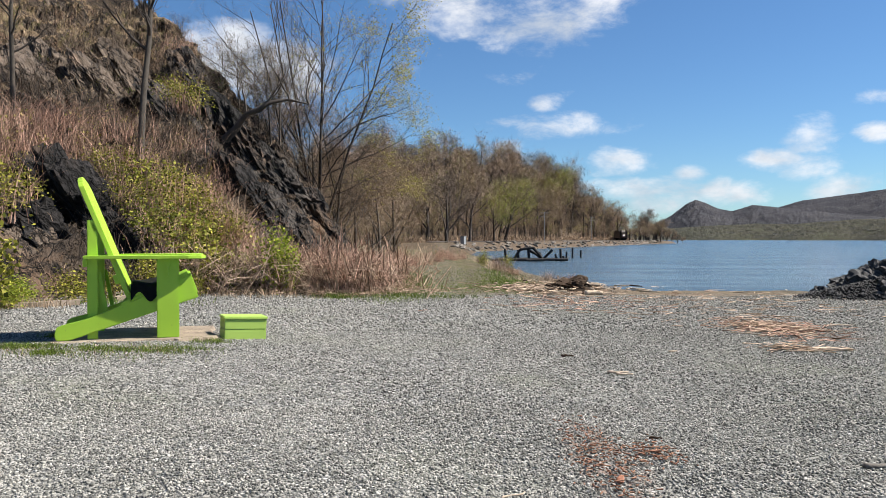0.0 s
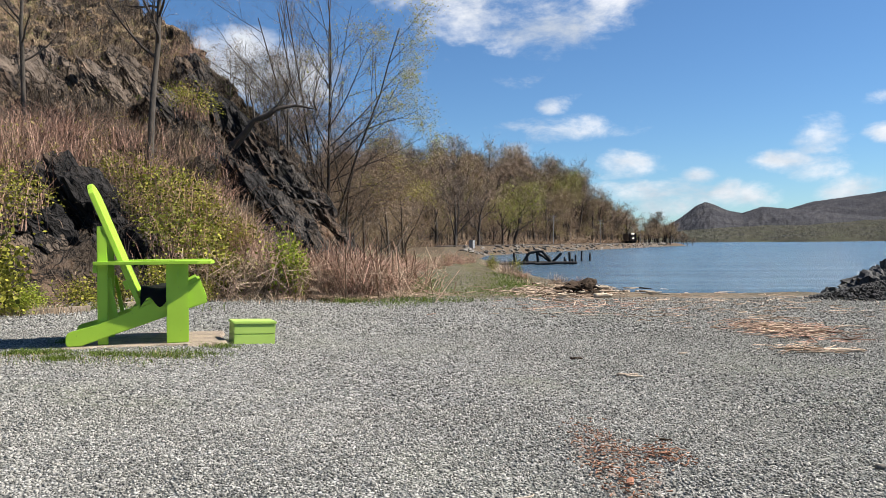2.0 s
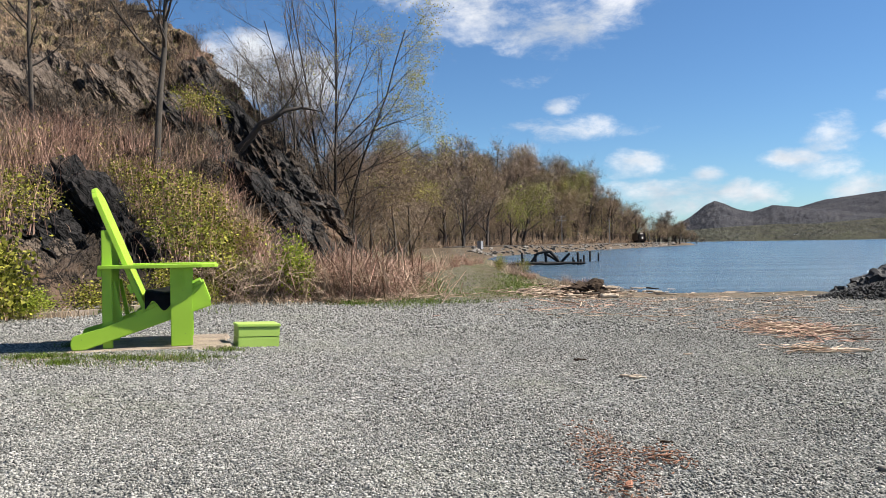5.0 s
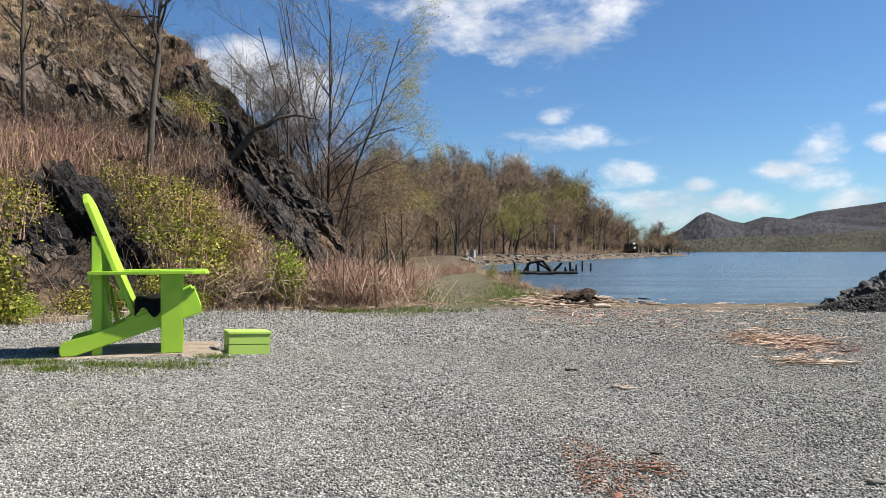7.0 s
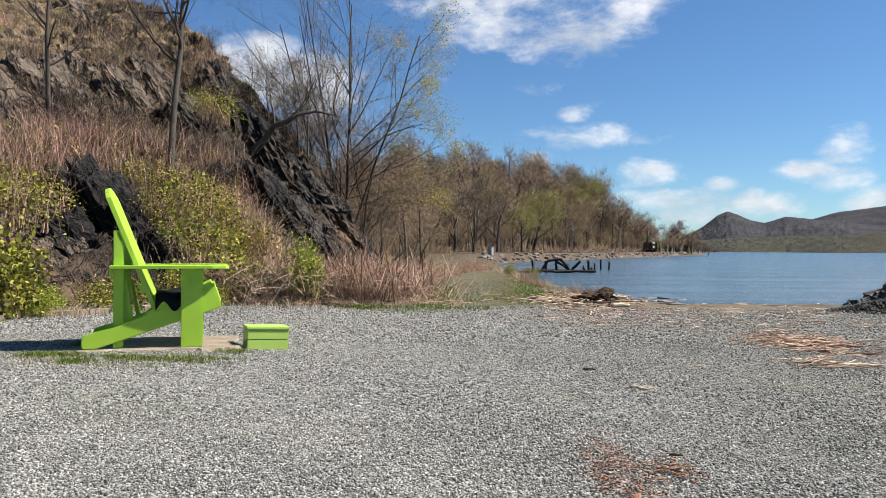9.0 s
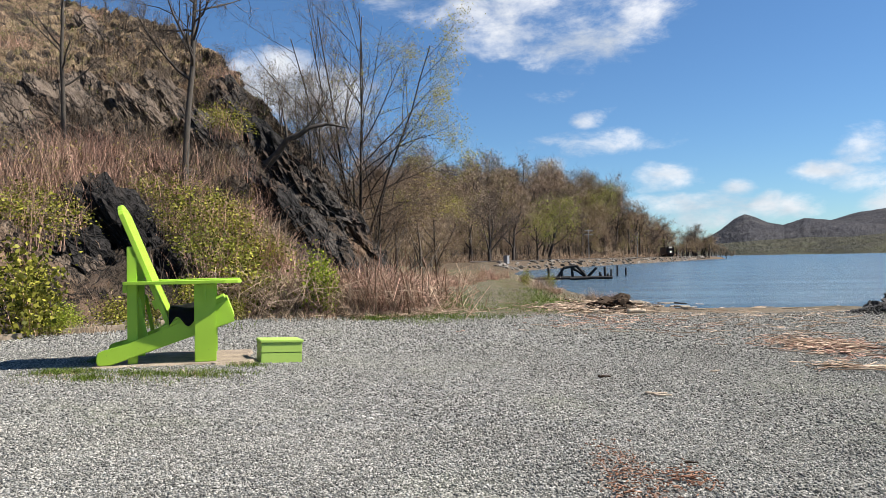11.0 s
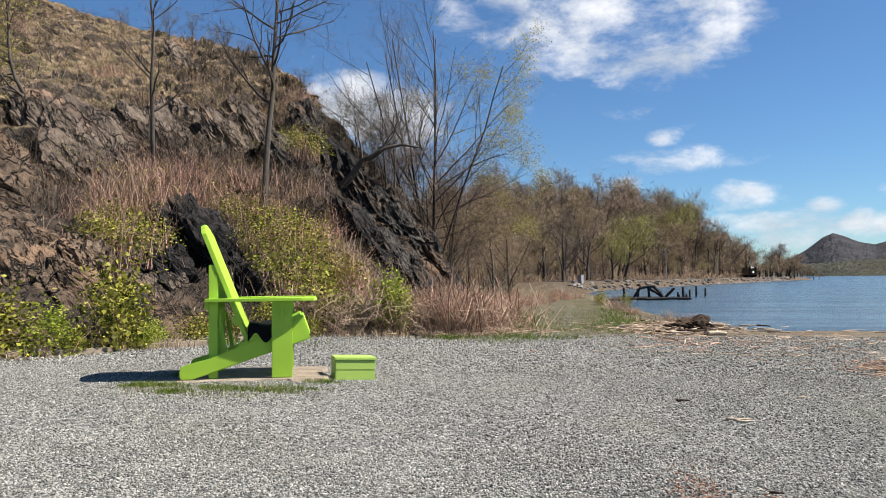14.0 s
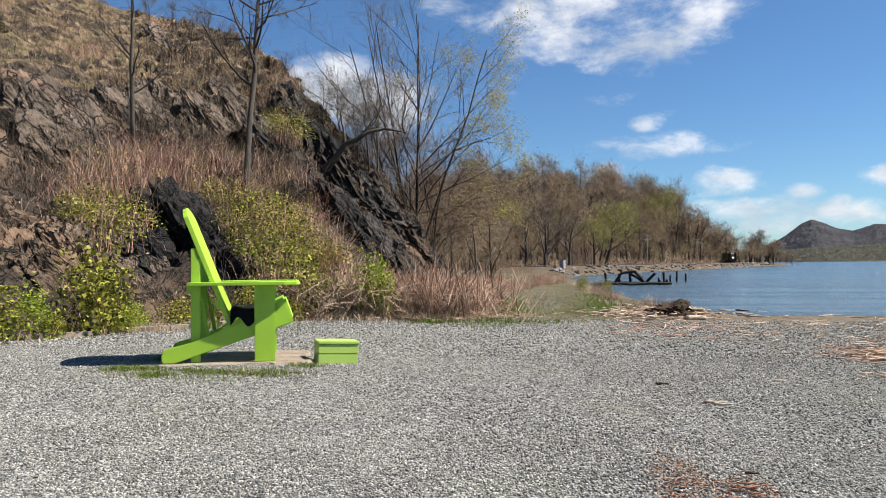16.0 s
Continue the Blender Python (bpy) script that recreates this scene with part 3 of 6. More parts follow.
gx = np.concatenate([-np.geomspace(4200, 31, 40), np.arange(-30, 30.1, 0.5), np.geomspace(31, 900, 60), [1500, 2600, 4500]])
gy = np.concatenate([-np.geomspace(900, 11, 18), np.arange(-10, 50, 0.5), np.geomspace(50, 420, 110), np.geomspace(440, 4600, 24)])
GX, GY = np.meshgrid(gx, gy, indexing="ij")
ni, nj = GX.shape
gi, gj = np.meshgrid(np.arange(ni - 1), np.arange(nj - 1), indexing="ij")
quads = np.stack([gi * nj + gj, (gi + 1) * nj + gj, (gi + 1) * nj + gj + 1, gi * nj + gj + 1], -1).reshape(-1, 4)
me = mesh_fast("ground", np.stack([GX, GY, ground_z(GX, GY)], -1).reshape(-1, 3), quads, GROUND)
me.polygons.foreach_set("use_smooth", [True] * len(me.polygons))
tagged(new("ground", me), "grey crushed-gravel clearing with dirt track and beach", "ground", kind="structure")
wx = [-200, -20, 0, 20, 60, 150, 400, 1500, 4600]
wy = [-100, 0, 20, 40, 70, 120, 250, 600, 1500, 4600]
WX, WY = np.meshgrid(wx, wy, indexing="ij")
gi, gj = np.meshgrid(np.arange(len(wx) - 1), np.arange(len(wy) - 1), indexing="ij")
nj = len(wy)
quads = np.stack([gi * nj + gj, (gi + 1) * nj + gj, (gi + 1) * nj + gj + 1, gi * nj + gj + 1], -1).reshape(-1, 4)
tagged(new("water", mesh_fast("water", np.stack([WX, WY, 0 * WX + WATER_Z], -1).reshape(-1, 3), quads, WATER)), "rippled blue river water in sunshine", "water", kind="structure")

# ---- the rocky hill ----
HILL = [  # share along, foot x y, crest x y z, steepness
    (0.0, -24, -8, -50, -10, 22, 0.9), (0.15, -17, 4, -48, 14, 23, 0.9), (0.3, -13.0, 10.5, -44, 29, 23, 0.85), (0.45, -10.2, 15.8, -36, 42, 22, 0.8),
    (0.6, -8.0, 20, -24.5, 47, 19.4, 0.75), (0.66, -7.2, 21.8, -19.6, 45, 17.0, 0.72), (0.72, -6.5, 23.5, -16.2, 42, 13.6, 0.7), (0.84, -5.2, 26.5, -10.2, 35, 8.3, 0.66), (0.93, -4.5, 28.6, -6.6, 31.5, 4.4, 0.66), (1.0, -3.9, 30, -4.3, 31.5, 0.6, 0.8),
]


def hill_shape(nu, nv):
    u = np.linspace(0, 1, nu)
    cols = np.array(HILL)
    k = [np.interp(u, cols[:, 0], cols[:, c]) for c in range(1, 7)]
    for c in range(6):
        for _ in range(nu // 40):
            k[c][1:-1] = (k[c][:-2] + 2 * k[c][1:-1] + k[c][2:]) / 4
    fx, fy, cx, cy, cz, st = [a[:, None] for a in k]
    v = np.concatenate([np.linspace(0, 1, nv) ** 1.25, 1 + np.linspace(0.04, 0.8, 14)])[None]
    up = np.minimum(v, 1)
    x, y = fx + (cx - fx) * v, fy + (cy - fy) * v
    z = -0.4 + (cz + 0.4) * (up ** st * 0.75 + 0.25 * up) - np.maximum(v - 1, 0) ** 1.2 * cz * 0.9
    p = np.stack([x, y, z], -1)
    turn = Matrix(LAYERS)
    out = p.copy()
    du, dv = np.gradient(p, axis=0), np.gradient(p, axis=1)
    nrm = np.cross(dv, du)
    nrm /= np.linalg.norm(nrm, axis=-1, keepdims=True) + 1e-9
    nrm *= np.sign(nrm[..., 2:] + 1e-6)
    for a in range(p.shape[0]):
        for b in range(p.shape[1]):
            q = Vector(p[a, b])
            r = turn @ q
            s1 = noise.ridged_multi_fractal(Vector((r.x * 0.16, r.y * 0.16, r.z * 0.42)), 0.9, 2.1, 5, 1.0, 2.0)
            s2 = noise.fractal(Vector((r.x * 0.5, r.y * 0.5, r.z * 1.9)), 0.8, 2.1, 4)
            vv = min(v[0, b], 1.0)
            hard = 0.55 + 0.45 * math.sin(q.x * 0.33 + q.y * 0.21)
            amp = (0.5 + 0.5 * min(1, vv * 8)) * (1.0 if vv < 0.97 else 0.5)
            slab = r.z * 0.75 + noise.fractal(q * 0.22, 0.8, 2, 3) * 1.6
            ledge = (slab - math.floor(slab)) ** 2 - 0.33
            chip = r.z * 2.6 + noise.fractal(q * 0.6, 0.8, 2, 3) * 1.5
            chip = (chip - math.floor(chip)) - 0.5
            block = noise.cell(Vector((r.x * 0.4, r.y * 0.7, r.z * 1.3))) - 0.5
            out[a, b] += nrm[a, b] * amp * (block * 0.28 * hard + (s1 - 1.1) * 0.6 * hard + s2 * 0.45 + ledge * 1.1 * hard + chip * 0.22 * hard)
    return out


HP = hill_shape(460, 220)
nu, nv = HP.shape[:2]
gi, gj = np.meshgrid(np.arange(nu - 1), np.arange(nv - 1), indexing="ij")
quads = np.stack([gi * nv + gj, (gi + 1) * nv + gj, (gi + 1) * nv + gj + 1, gi * nv + gj + 1], -1).reshape(-1, 4)
cliff = new("rocky_hillside", mesh_fast("rocky_hillside", HP.reshape(-1, 3), quads, CLIFF))
tagged(cliff, "steep dark schist hillside with dry turf ledges", "hillside", kind="structure")


def hill_points(rng, n, u0, u1, v0, v1):
    """Places on the hill, by its two shares."""
    iu = rng.uniform(u0 * (nu - 1), u1 * (nu - 1), n)
    iv = rng.uniform(v0, v1, n) ** 0.8 * 218
    return HP[iu.astype(int), iv.astype(int)]


from mathutils.bvhtree import BVHTree
hill_tree = BVHTree.FromPolygons([tuple(p) for p in HP.reshape(-1, 3)], [tuple(int(k) for k in q) for q in quads])


def top_z(x, y):
    """The height of the hill or, off it, of the ground."""
    g = float(ground_z(x, y))
    hit = hill_tree.ray_cast(Vector((x, y, 80)), Vector((0, 0, -1)))
    return max(g, hit[0].z) if hit[0] else g

# ---- far hills, woods and the bank of the railway ----
def ridge(name, rows, dist, depth, label, mat, rough_, seed):
    """A far range: rows of (bearing right of +y, crest height in degrees)."""
    az = np.linspace(rows[0][0], rows[-1][0], 260)
    el = np.interp(az, [r[0] for r in rows], [r[1] for r in rows])
    rng = np.random.default_rng(seed)
    verts = []
    steps = 16
    for k in range(steps + 1):
        s = k / steps
        for a, e in zip(az, el):
            r = dist + depth * s - 0.12 * depth * math.sin(a * 0.9) * (1 - s)
            crest = math.tan(radians(e)) * (dist + depth)
            h = crest * (s ** 0.8)
            p = Vector((a * 2.1, s * 15, seed))
            h += (noise.fractal(p, 0.7, 2.1, 6) * rough_ * math.sin(math.pi * min(1, s * 0.9 + 0.1)) + (rng.random() - 0.5) * rough_ * 0.22) * (0.2 + min(1.0, e / 2))
            verts.append((math.sin(radians(a)) * r, math.cos(radians(a)) * r, WATER_Z - 1 + max(h, 0.0) * (1 if k else 0)))
    n = len(az)
    i, j = np.meshgrid(np.arange(steps), np.arange(n - 1), indexing="ij")
    f = np.stack([i * n + j, i * n + j + 1, (i + 1) * n + j + 1, (i + 1) * n + j], -1).reshape(-1, 4)
    return tagged(new(name, mesh_fast(name, verts, f, mat)), label, "mountain", kind="structure")


ridge("mountain", [(16.5, 0.2), (18.2, 1.1), (19.8, 2.1), (21.0, 3.05), (21.7, 3.35), (22.4, 3.1), (23.4, 2.6), (24.5, 2.35), (26.0, 2.85), (27.5, 2.65), (30, 2.3), (34, 1.8), (40, 1.0)], 2500, 700, "dark wooded cone-shaped mountain", HAZY_WOODED, 7, 3)
ridge("mountain", [(22, 0.2), (25, 1.5), (27.2, 2.4), (29.5, 3.1), (32, 3.4), (34.8, 3.75), (38, 3.9), (44, 3.4), (52, 2.6), (62, 1.2), (75, 0.4)], 3000, 800, "long brown wooded mountain ridge", HAZY_WOODED, 8, 5)
far_shore = ridge("wooded_shore", [(4, 0.5), (12, 0.9), (17.5, 0.85), (19, 0.95), (22, 1.15), (26, 1.35), (29, 1.3), (33, 1.6), (38, 1.7), (46, 1.6), (60, 1.2), (75, 0.6)], 1500, 600, "far riverbank with pale green woods", SHOREWOOD, 7, 8)

# the far bank's woods: uneven crowns, each of its own tone
shore_tree = BVHTree.FromPolygons([v.co[:] for v in far_shore.data.vertices], [tuple(p.vertices) for p in far_shore.data.polygons])
rg = np.random.default_rng(31)
crown_v, crown_f = [], []
octa = np.array([(1, 0, 0), (0, 1, 0), (-1, 0, 0), (0, -1, 0), (0.6, 0.6, 0.7), (-0.6, 0.6, 0.7), (-0.6, -0.6, 0.7), (0.6, -0.6, 0.7), (0, 0, 1.1)])
faces = [(0, 1, 4), (1, 2, 5), (2, 3, 6), (3, 0, 7), (0, 4, 7), (1, 5, 4), (2, 6, 5), (3, 7, 6), (4, 5, 8), (5, 6, 8), (6, 7, 8), (7, 4, 8)]
while len(crown_v) < 24000:
    a, r = radians(rg.uniform(9, 48)), rg.uniform(1450, 2150)
    hit = shore_tree.ray_cast(Vector((math.sin(a) * r, math.cos(a) * r, 900)), Vector((0, 0, -1)))
    if hit[0] is None or hit[0].z < WATER_Z + 1 or noise.noise(hit[0] * 0.008) < -0.6:
        continue
    size = rg.uniform(1.1, 2.4)
    crown_f += [tuple(len(crown_v) * 9 + k for k in f) for f in faces]
    crown_v.append((octa * rg.uniform(0.6, 1.25, (9, 1)) + rg.normal(size=(9, 3)) * 0.12) * size * np.array([1.3, 1, rg.uniform(0.3, 0.5)]) + np.array(hit[0][:]) - [0, 0, 0.5])
FARCROWN = foliage("far_bank_crowns", (0.06, 0.062, 0.054), (0.12, 0.12, 0.085), 0.0, 0.95)
tagged(new("far_woods", mesh_fast("far_woods", np.concatenate(crown_v), crown_f, FARCROWN)), "mixed brown and green woods on the far bank", "woods", kind="stuff")

# houses among the far woods
def far_house(x, y, z, s, turn):
    root = thing("house", pose(x, y, z, 0, 0, turn), "small pale house among far riverside woods", "house", "far houses")
    part("wall", box("house_wall", (-6 * s, -4 * s, 0), (6 * s, 4 * s, 5 * s), HOUSE, 0.02), root)
    part("roof", prism("house_roof", [(-6.6 * s, 5 * s), (6.6 * s, 5 * s), (0, 9 * s)], -4.4 * s, 4.4 * s, STONE_DARK, 0.02), root, "grey pitched roof")


for k, (a, r, z) in enumerate([(24.6, 1690, 14), (27.6, 1650, 10), (31.6, 1760, 19)]):
    far_house(math.sin(radians(a)) * r, math.cos(radians(a)) * r, z, 0.6, 20 * k)

# far trees: five kinds, many copies on the slope behind the railway
FAR_PLAN = [(10, 0.66, 50, 0.04, 0.09, 5, 0.25), (6, 0.52, 40, 0.06, 0.13, 3), (4, 0.6, 38, 0.05, 0.16, 3)]
FORK_PLAN = [(9, 0.68, 38, 0.08, 0.07, 5, 0.1), (6, 0.5, 42, 0.04, 0.14, 3), (4, 0.6, 38, 0.03, 0.16, 3)]
far_kinds = []
for k, (leaf, count, plan, twig) in enumerate([(None, 0, FAR_PLAN, TWIG_FAR), (LEAF_OLIVE, 600, FORK_PLAN, TWIG_FAR), (LEAF_FAR, 2300, FAR_PLAN, TWIG_FAR), (LEAF_OLIVE, 500, FAR_PLAN, TWIG_FAR), (None, 0, FORK_PLAN, TWIG), (LEAF_FAR, 300, FORK_PLAN, TWIG_FAR)]):
    far_kinds.append(tree_meshes("far_tree", 40 + k, 8.6, 0.33, plan, BARK_DARK, twig, leaf, 0.24, count, limb_mat=BARK_DARK, twigs=2300, twig_len=1.2, twig_wide=0.04))
FAR_LABEL = ["bare brown tree on the wooded slope", "tree with olive buds on the wooded slope", "tree in fresh green leaf on the wooded slope", "budding grey tree on the wooded slope", "bare grey forked tree on the wooded slope", "brown budding tree on the wooded slope"]
rng = np.random.default_rng(7)
placed = []
tries = 0
while len(placed) < 285 and tries < 6000:
    tries += 1
    y = rng.uniform(104, 335)
    edge = np.interp(y, [104, 110, 142, 195, 250, 318, 340], [3, 5.5, 20, 46, 75, 108, 112])
    x = edge - 15 - abs(rng.normal()) * 38
    if x / y < -0.2 or (y > 290 and rng.random() < 0.5) or any((x - a) ** 2 + (y - b) ** 2 < 12 for a, b in placed):
        continue
    placed.append((x, y))
    kind = int(rng.choice([0, 1, 2, 3, 4, 5], p=[0.24, 0.2, 0.09, 0.2, 0.12, 0.15]))
    s = rng.choice([0.75, 0.95, 1.15, 1.4, 1.75]) * rng.uniform(0.92, 1.08) * float(np.interp(y, [100, 170, 250, 290, 335], [0.5, 0.84, 1.12, 0.95, 0.6]))
    m = pose(x, y, float(ground_z(x, y)) - 0.1, 0, 0, rng.uniform(0, 360)) @ Matrix.Diagonal((s, s, s * rng.uniform(0.9, 1.15), 1))
    plant("tree", far_kinds[kind], m, FAR_LABEL[kind], "tree", "trees on the slope")
for a, y, s, kind in ((5.6, 160, 1.35, 2), (-1.4, 121, 1.2, 5), (4.6, 150, 1.0, 2), (0.3, 112, 1.05, 4), (-3.6, 112, 1.0, 3), (2.4, 130, 1.15, 0), (7.4, 185, 1.3, 4), (9.5, 215, 1.35, 0), (18.0, 330, 1.45, 4), (17.2, 336, 1.1, 0), (18.9, 340, 0.9, 3), (19.5, 338, 0.5, 3), (20.0, 340, 0.42, 0)):     # the tall ones at the front
    x = y * math.tan(radians(a))
    plant("tree", far_kinds[kind], pose(x, y, float(ground_z(x, y)) - 0.1, 0, 0, y * 7) @ Matrix.Diagonal((s, s, s, 1)), FAR_LABEL[kind], "tree", "trees on the slope")
for a, y, s, kind in ((16.9, 322, 0.55, 2), (16.4, 318, 0.5, 2), (17.3, 330, 1.05, 0), (17.7, 334, 1.2, 4), (18.3, 336, 1.15, 0), (18.6, 332, 0.9, 1), (17.9, 328, 0.9, 3), (19.1, 338, 0.6, 0), (19.4, 342, 0.55, 4), (19.8, 340, 0.55, 0), (20.3, 344, 0.45, 4), (20.7, 346, 0.35, 0)):     # the bushy point
    x = y * math.tan(radians(a))
    plant("tree", far_kinds[kind], pose(x, y, max(float(ground_z(x, y)), WATER_Z) - 0.1, 0, 0, y * 11) @ Matrix.Diagonal((s * 1.35, s * 1.35, s, 1)), FAR_LABEL[kind], "tree", "trees on the slope")
for k in range(16):                                           # the tip of the bank
    y = 282 + k * 6.2
    x = float(np.interp(y, [280, 300, 318, 338, 400], [88, 98, 108, 122, 124])) - rng.uniform(1, 9)
    s = rng.uniform(0.5, 0.85)
    plant("tree", far_kinds[(0, 3, 5)[k % 3]], pose(x, y, float(ground_z(x, y)) - 0.1, 0, 0, k * 70) @ Matrix.Diagonal((s * 1.3, s * 1.3, s, 1)), FAR_LABEL[(0, 3, 5)[k % 3]], "tree", "trees on the slope")
# understorey at the wood's edge
brush_v, brush_f = [], []
bx, by = [], []
while len(bx) < 20000:
    y = rng.uniform(60, 340)
    edge = np.interp(y, [60, 90, 110, 142, 195, 250, 318, 340], [-4, 0, 3, 17, 43, 72, 104, 110])
    x = edge - 9 - rng.random() ** 1.6 * 40
    bx.append(x), by.append(y)
base = np.stack([bx, by, ground_z(np.array(bx), np.array(by)) - 0.05], 1)
tagged(new("understorey", mesh_fast("understorey", *stalk_arrays(rng, base, rng.uniform(0.5, 2.4, len(base)), 0.08, 0.9), TWIG_FAR)), "brown tangled undergrowth below the far trees", "brush", kind="stuff")

# the railway bank: pale rip-rap blocks
def stone_mesh(name, seed, mat, flat=0.7, cuts=2, rough_=0.35):
    bm = bmesh.new()
    bmesh.ops.create_icosphere(bm, subdivisions=cuts, radius=1)
    r_ = random.Random(seed)
    planes = [(Vector((r_.gauss(0, 1), r_.gauss(0, 1), r_.gauss(0, 1))).normalized(), r_.uniform(0.5, 0.85)) for _ in range(9)]
    for v in bm.verts:
        for nrm, d in planes:
            over = v.co.dot(nrm) - d
            if over > 0:
                v.co -= nrm * over
        v.co += v.co.normalized() * noise.fractal(v.co * 1.7 + Vector((seed, 0, 0)), 0.8, 2, 3) * rough_ * 0.3
        v.co.z *= flat
    return bm_mesh(name, bm, mat)


bank = tagged(new("railway_bank"), "long railway bank faced with pale stone blocks", "bank", kind="structure")
bank_stones = [stone_mesh("stone", 60 + k, STONE_PALE, 0.75, 1) for k in range(5)]
line = [(4.0, 100), (5.5, 110), (20, 142), (46, 195), (75, 250), (108, 318), (112, 335)]
seg = [math.dist(a, b) for a, b in zip(line, line[1:])]
for k in range(290):
    s = (k + rng.random()) / 290
    s = s ** 1.35 * sum(seg)
    for (a, b), l in zip(zip(line, line[1:]), seg):
        if s <= l:
            break
        s -= l
    tx, ty = (b[0] - a[0]) / l, (b[1] - a[1]) / l
    inn = rng.uniform(-0.4, 2.8)
    x, y = a[0] + tx * s - ty * inn, a[1] + ty * s + tx * inn
    size = rng.uniform(0.22, 0.55) * (1 + y / 400)
    part("stone", bank_stones[k % 5], bank, "", pose(x, y, float(ground_z(x, y)) + 0.1 * size, rng.uniform(-20, 20), rng.uniform(-20, 20), rng.uniform(0, 360)) @ Matrix.Diagonal((size * 1.3, size, size * 0.8, 1)))

# rails on the bank
for off in (5.2, 6.7):
    pts = []
    for (a, b), l in zip(zip(line, line[1:]), seg):
        for f in np.linspace(0, 1, 8):
            x, y = a[0] + (b[0] - a[0]) * f - (b[1] - a[1]) / l * off, a[1] + (b[1] - a[1]) * f + (b[0] - a[0]) / l * off
            pts.append((x, y, 1.0))
    tagged(new("rail", mesh_fast("rail", *tube_arrays(pts, [0.08] * len(pts), 4), BARK_DARK)), "rusty steel rail along the bank", "rail", kind="structure")

# signal cabinets and a line mast by the railway
def cabinet(x, y, w_, h_):
    z = float(ground_z(x, y))
    root = thing("signal_cabinet", pose(x, y, z, 0, 0, -25), "grey steel signal cabinet beside the railway", "cabinet")
    part("body", box("cabinet_body", (-w_ / 2, -0.5, 0), (w_ / 2, 0.5, h_), STEEL, 0.03), root)
    part("door", box("cabinet_door", (-w_ * 0.42, -0.54, 0.15), (w_ * 0.42, -0.503, h_ - 0.15), STEEL, 0.01), root, "closed steel door")
    part("roof", box("cabinet_roof", (-w_ * 0.56, -0.6, h_ + 0.001), (w_ * 0.56, 0.6, h_ + 0.1), STEEL, 0.02), root)


cabinet(3.6, 112.0, 0.7, 1.35)


def mast(x, y, h_):
    z = float(ground_z(x, y))
    root = thing("line_mast", pose(x, y, z, 0, 0, 30), "thin grey railway line mast with crossarms", "mast", "line masts")
    part("pole", mesh_fast("mast_pole", *tube_arrays([(0, 0, -0.2), (0, 0, h_ / 2), (0, 0, h_)], [0.1, 0.09, 0.07], 6), STEEL), root)
    for k, zz in enumerate((h_ - 0.3, h_ - 1.4)):
        part("crossarm", box("mast_crossarm", (-1.4, -0.05, zz), (1.4, 0.05, zz + 0.1), STEEL, 0.01), root)


mast(27.5, 172, 8.0)
mast(52, 222, 8.5)
mast(86, 290, 8.5)

# a locomotive waiting on the far line
ENGINE = simple("dark_red_brown_paint", (0.012, 0.008, 0.007), (0.06, 0.032, 0.024), 1.5, 0.6)
LAMP = bpy.data.materials.new("headlight")
LAMP.use_nodes = True
LAMP.node_tree.nodes["Principled BSDF"].inputs["Emission Color"].default_value = (1.0, 0.86, 0.6, 1)
LAMP.node_tree.nodes["Principled BSDF"].inputs["Emission Strength"].default_value = 3.0
loco = thing("locomotive", pose(74.8, 262.8, 1.08, 0, 0, -4), "dark brown diesel locomotive with lit headlights on the railway", "train")
part("body", box("loco_body", (-1.4, 2.0, 1.0), (1.4, 17.0, 3.9), ENGINE, 0.12), loco)
part("cab", prism("loco_cab", [(-1.5, 0.9), (1.5, 0.9), (1.5, 3.7), (1.0, 4.2), (-1.0, 4.2), (-1.5, 3.7)], 0.4, 1.98, ENGINE, 0.08), loco)
part("nose", box("loco_nose", (-1.1, -0.9, 0.9), (1.1, 0.38, 2.5), ENGINE, 0.15), loco)
part("underframe", box("loco_underframe", (-1.3, -1.1, 0.45), (1.3, 17.1, 0.88), BLACK, 0.05), loco)
for y0 in (0.3, 12.2):
    part("bogie", box("loco_bogie", (-1.15, y0, 0.0), (1.15, y0 + 3.6, 0.44), BLACK, 0.08), loco)
for x0, z0, r_ in ((-0.35, 3.75, 0.17), (0.35, 3.75, 0.17), (0.0, 1.9, 0.24)):
    y0 = 0.36 if z0 > 3 else -0.94
    part("headlight", mesh_fast("loco_headlight", *tube_arrays([(x0, y0 + 0.06, z0), (x0, y0, z0), (x0, y0 - 0.02, z0)], [r_, r_, 0.02], 10), LAMP), loco, "lit round headlight")

# burnt ruin of a wooden pier in the shallows
def timber(name, a, b, r):
    return mesh_fast(name, *tube_arrays([a, tuple((p + q) / 2 + 0.06 for p, q in zip(a, b)), b], [r, r * 0.95, r * 0.85], 6), WRECK)


wreck = thing("pier_ruin", pose(8.75, 64, WATER_Z), "black charred ruin of a timber pier in water", "ruin")
for x0 in (-3.4, -2.4, -1.2, -0.1, 1.0, 2.6, 3.1, 3.5):
    h_ = {-3.4: 0.35, -2.4: 1.25, -1.2: 1.15, -0.1: 1.2, 1.0: 0.9, 2.6: 0.5, 3.1: 1.25, 3.5: 0.55}[x0]
    part("post", timber("ruin_post", (x0, 0, -1), (x0 + 0.1 * math.sin(x0 * 3), 0.1, h_), 0.15), wreck)
for a, b in (((-1.9, 0, -0.2), (-0.9, 0, 1.25)), ((-0.9, 0.1, 1.2), (0.5, 0, 1.35)), ((0.4, 0, 1.3), (1.5, 0, -0.1)), ((1.3, 0.3, 0.1), (2.3, 0.1, 1.15)), ((-0.2, 0.2, 1.2), (1.2, 0.3, 0.3))):
    part("brace", timber("ruin_brace", a, b, 0.16), wreck)
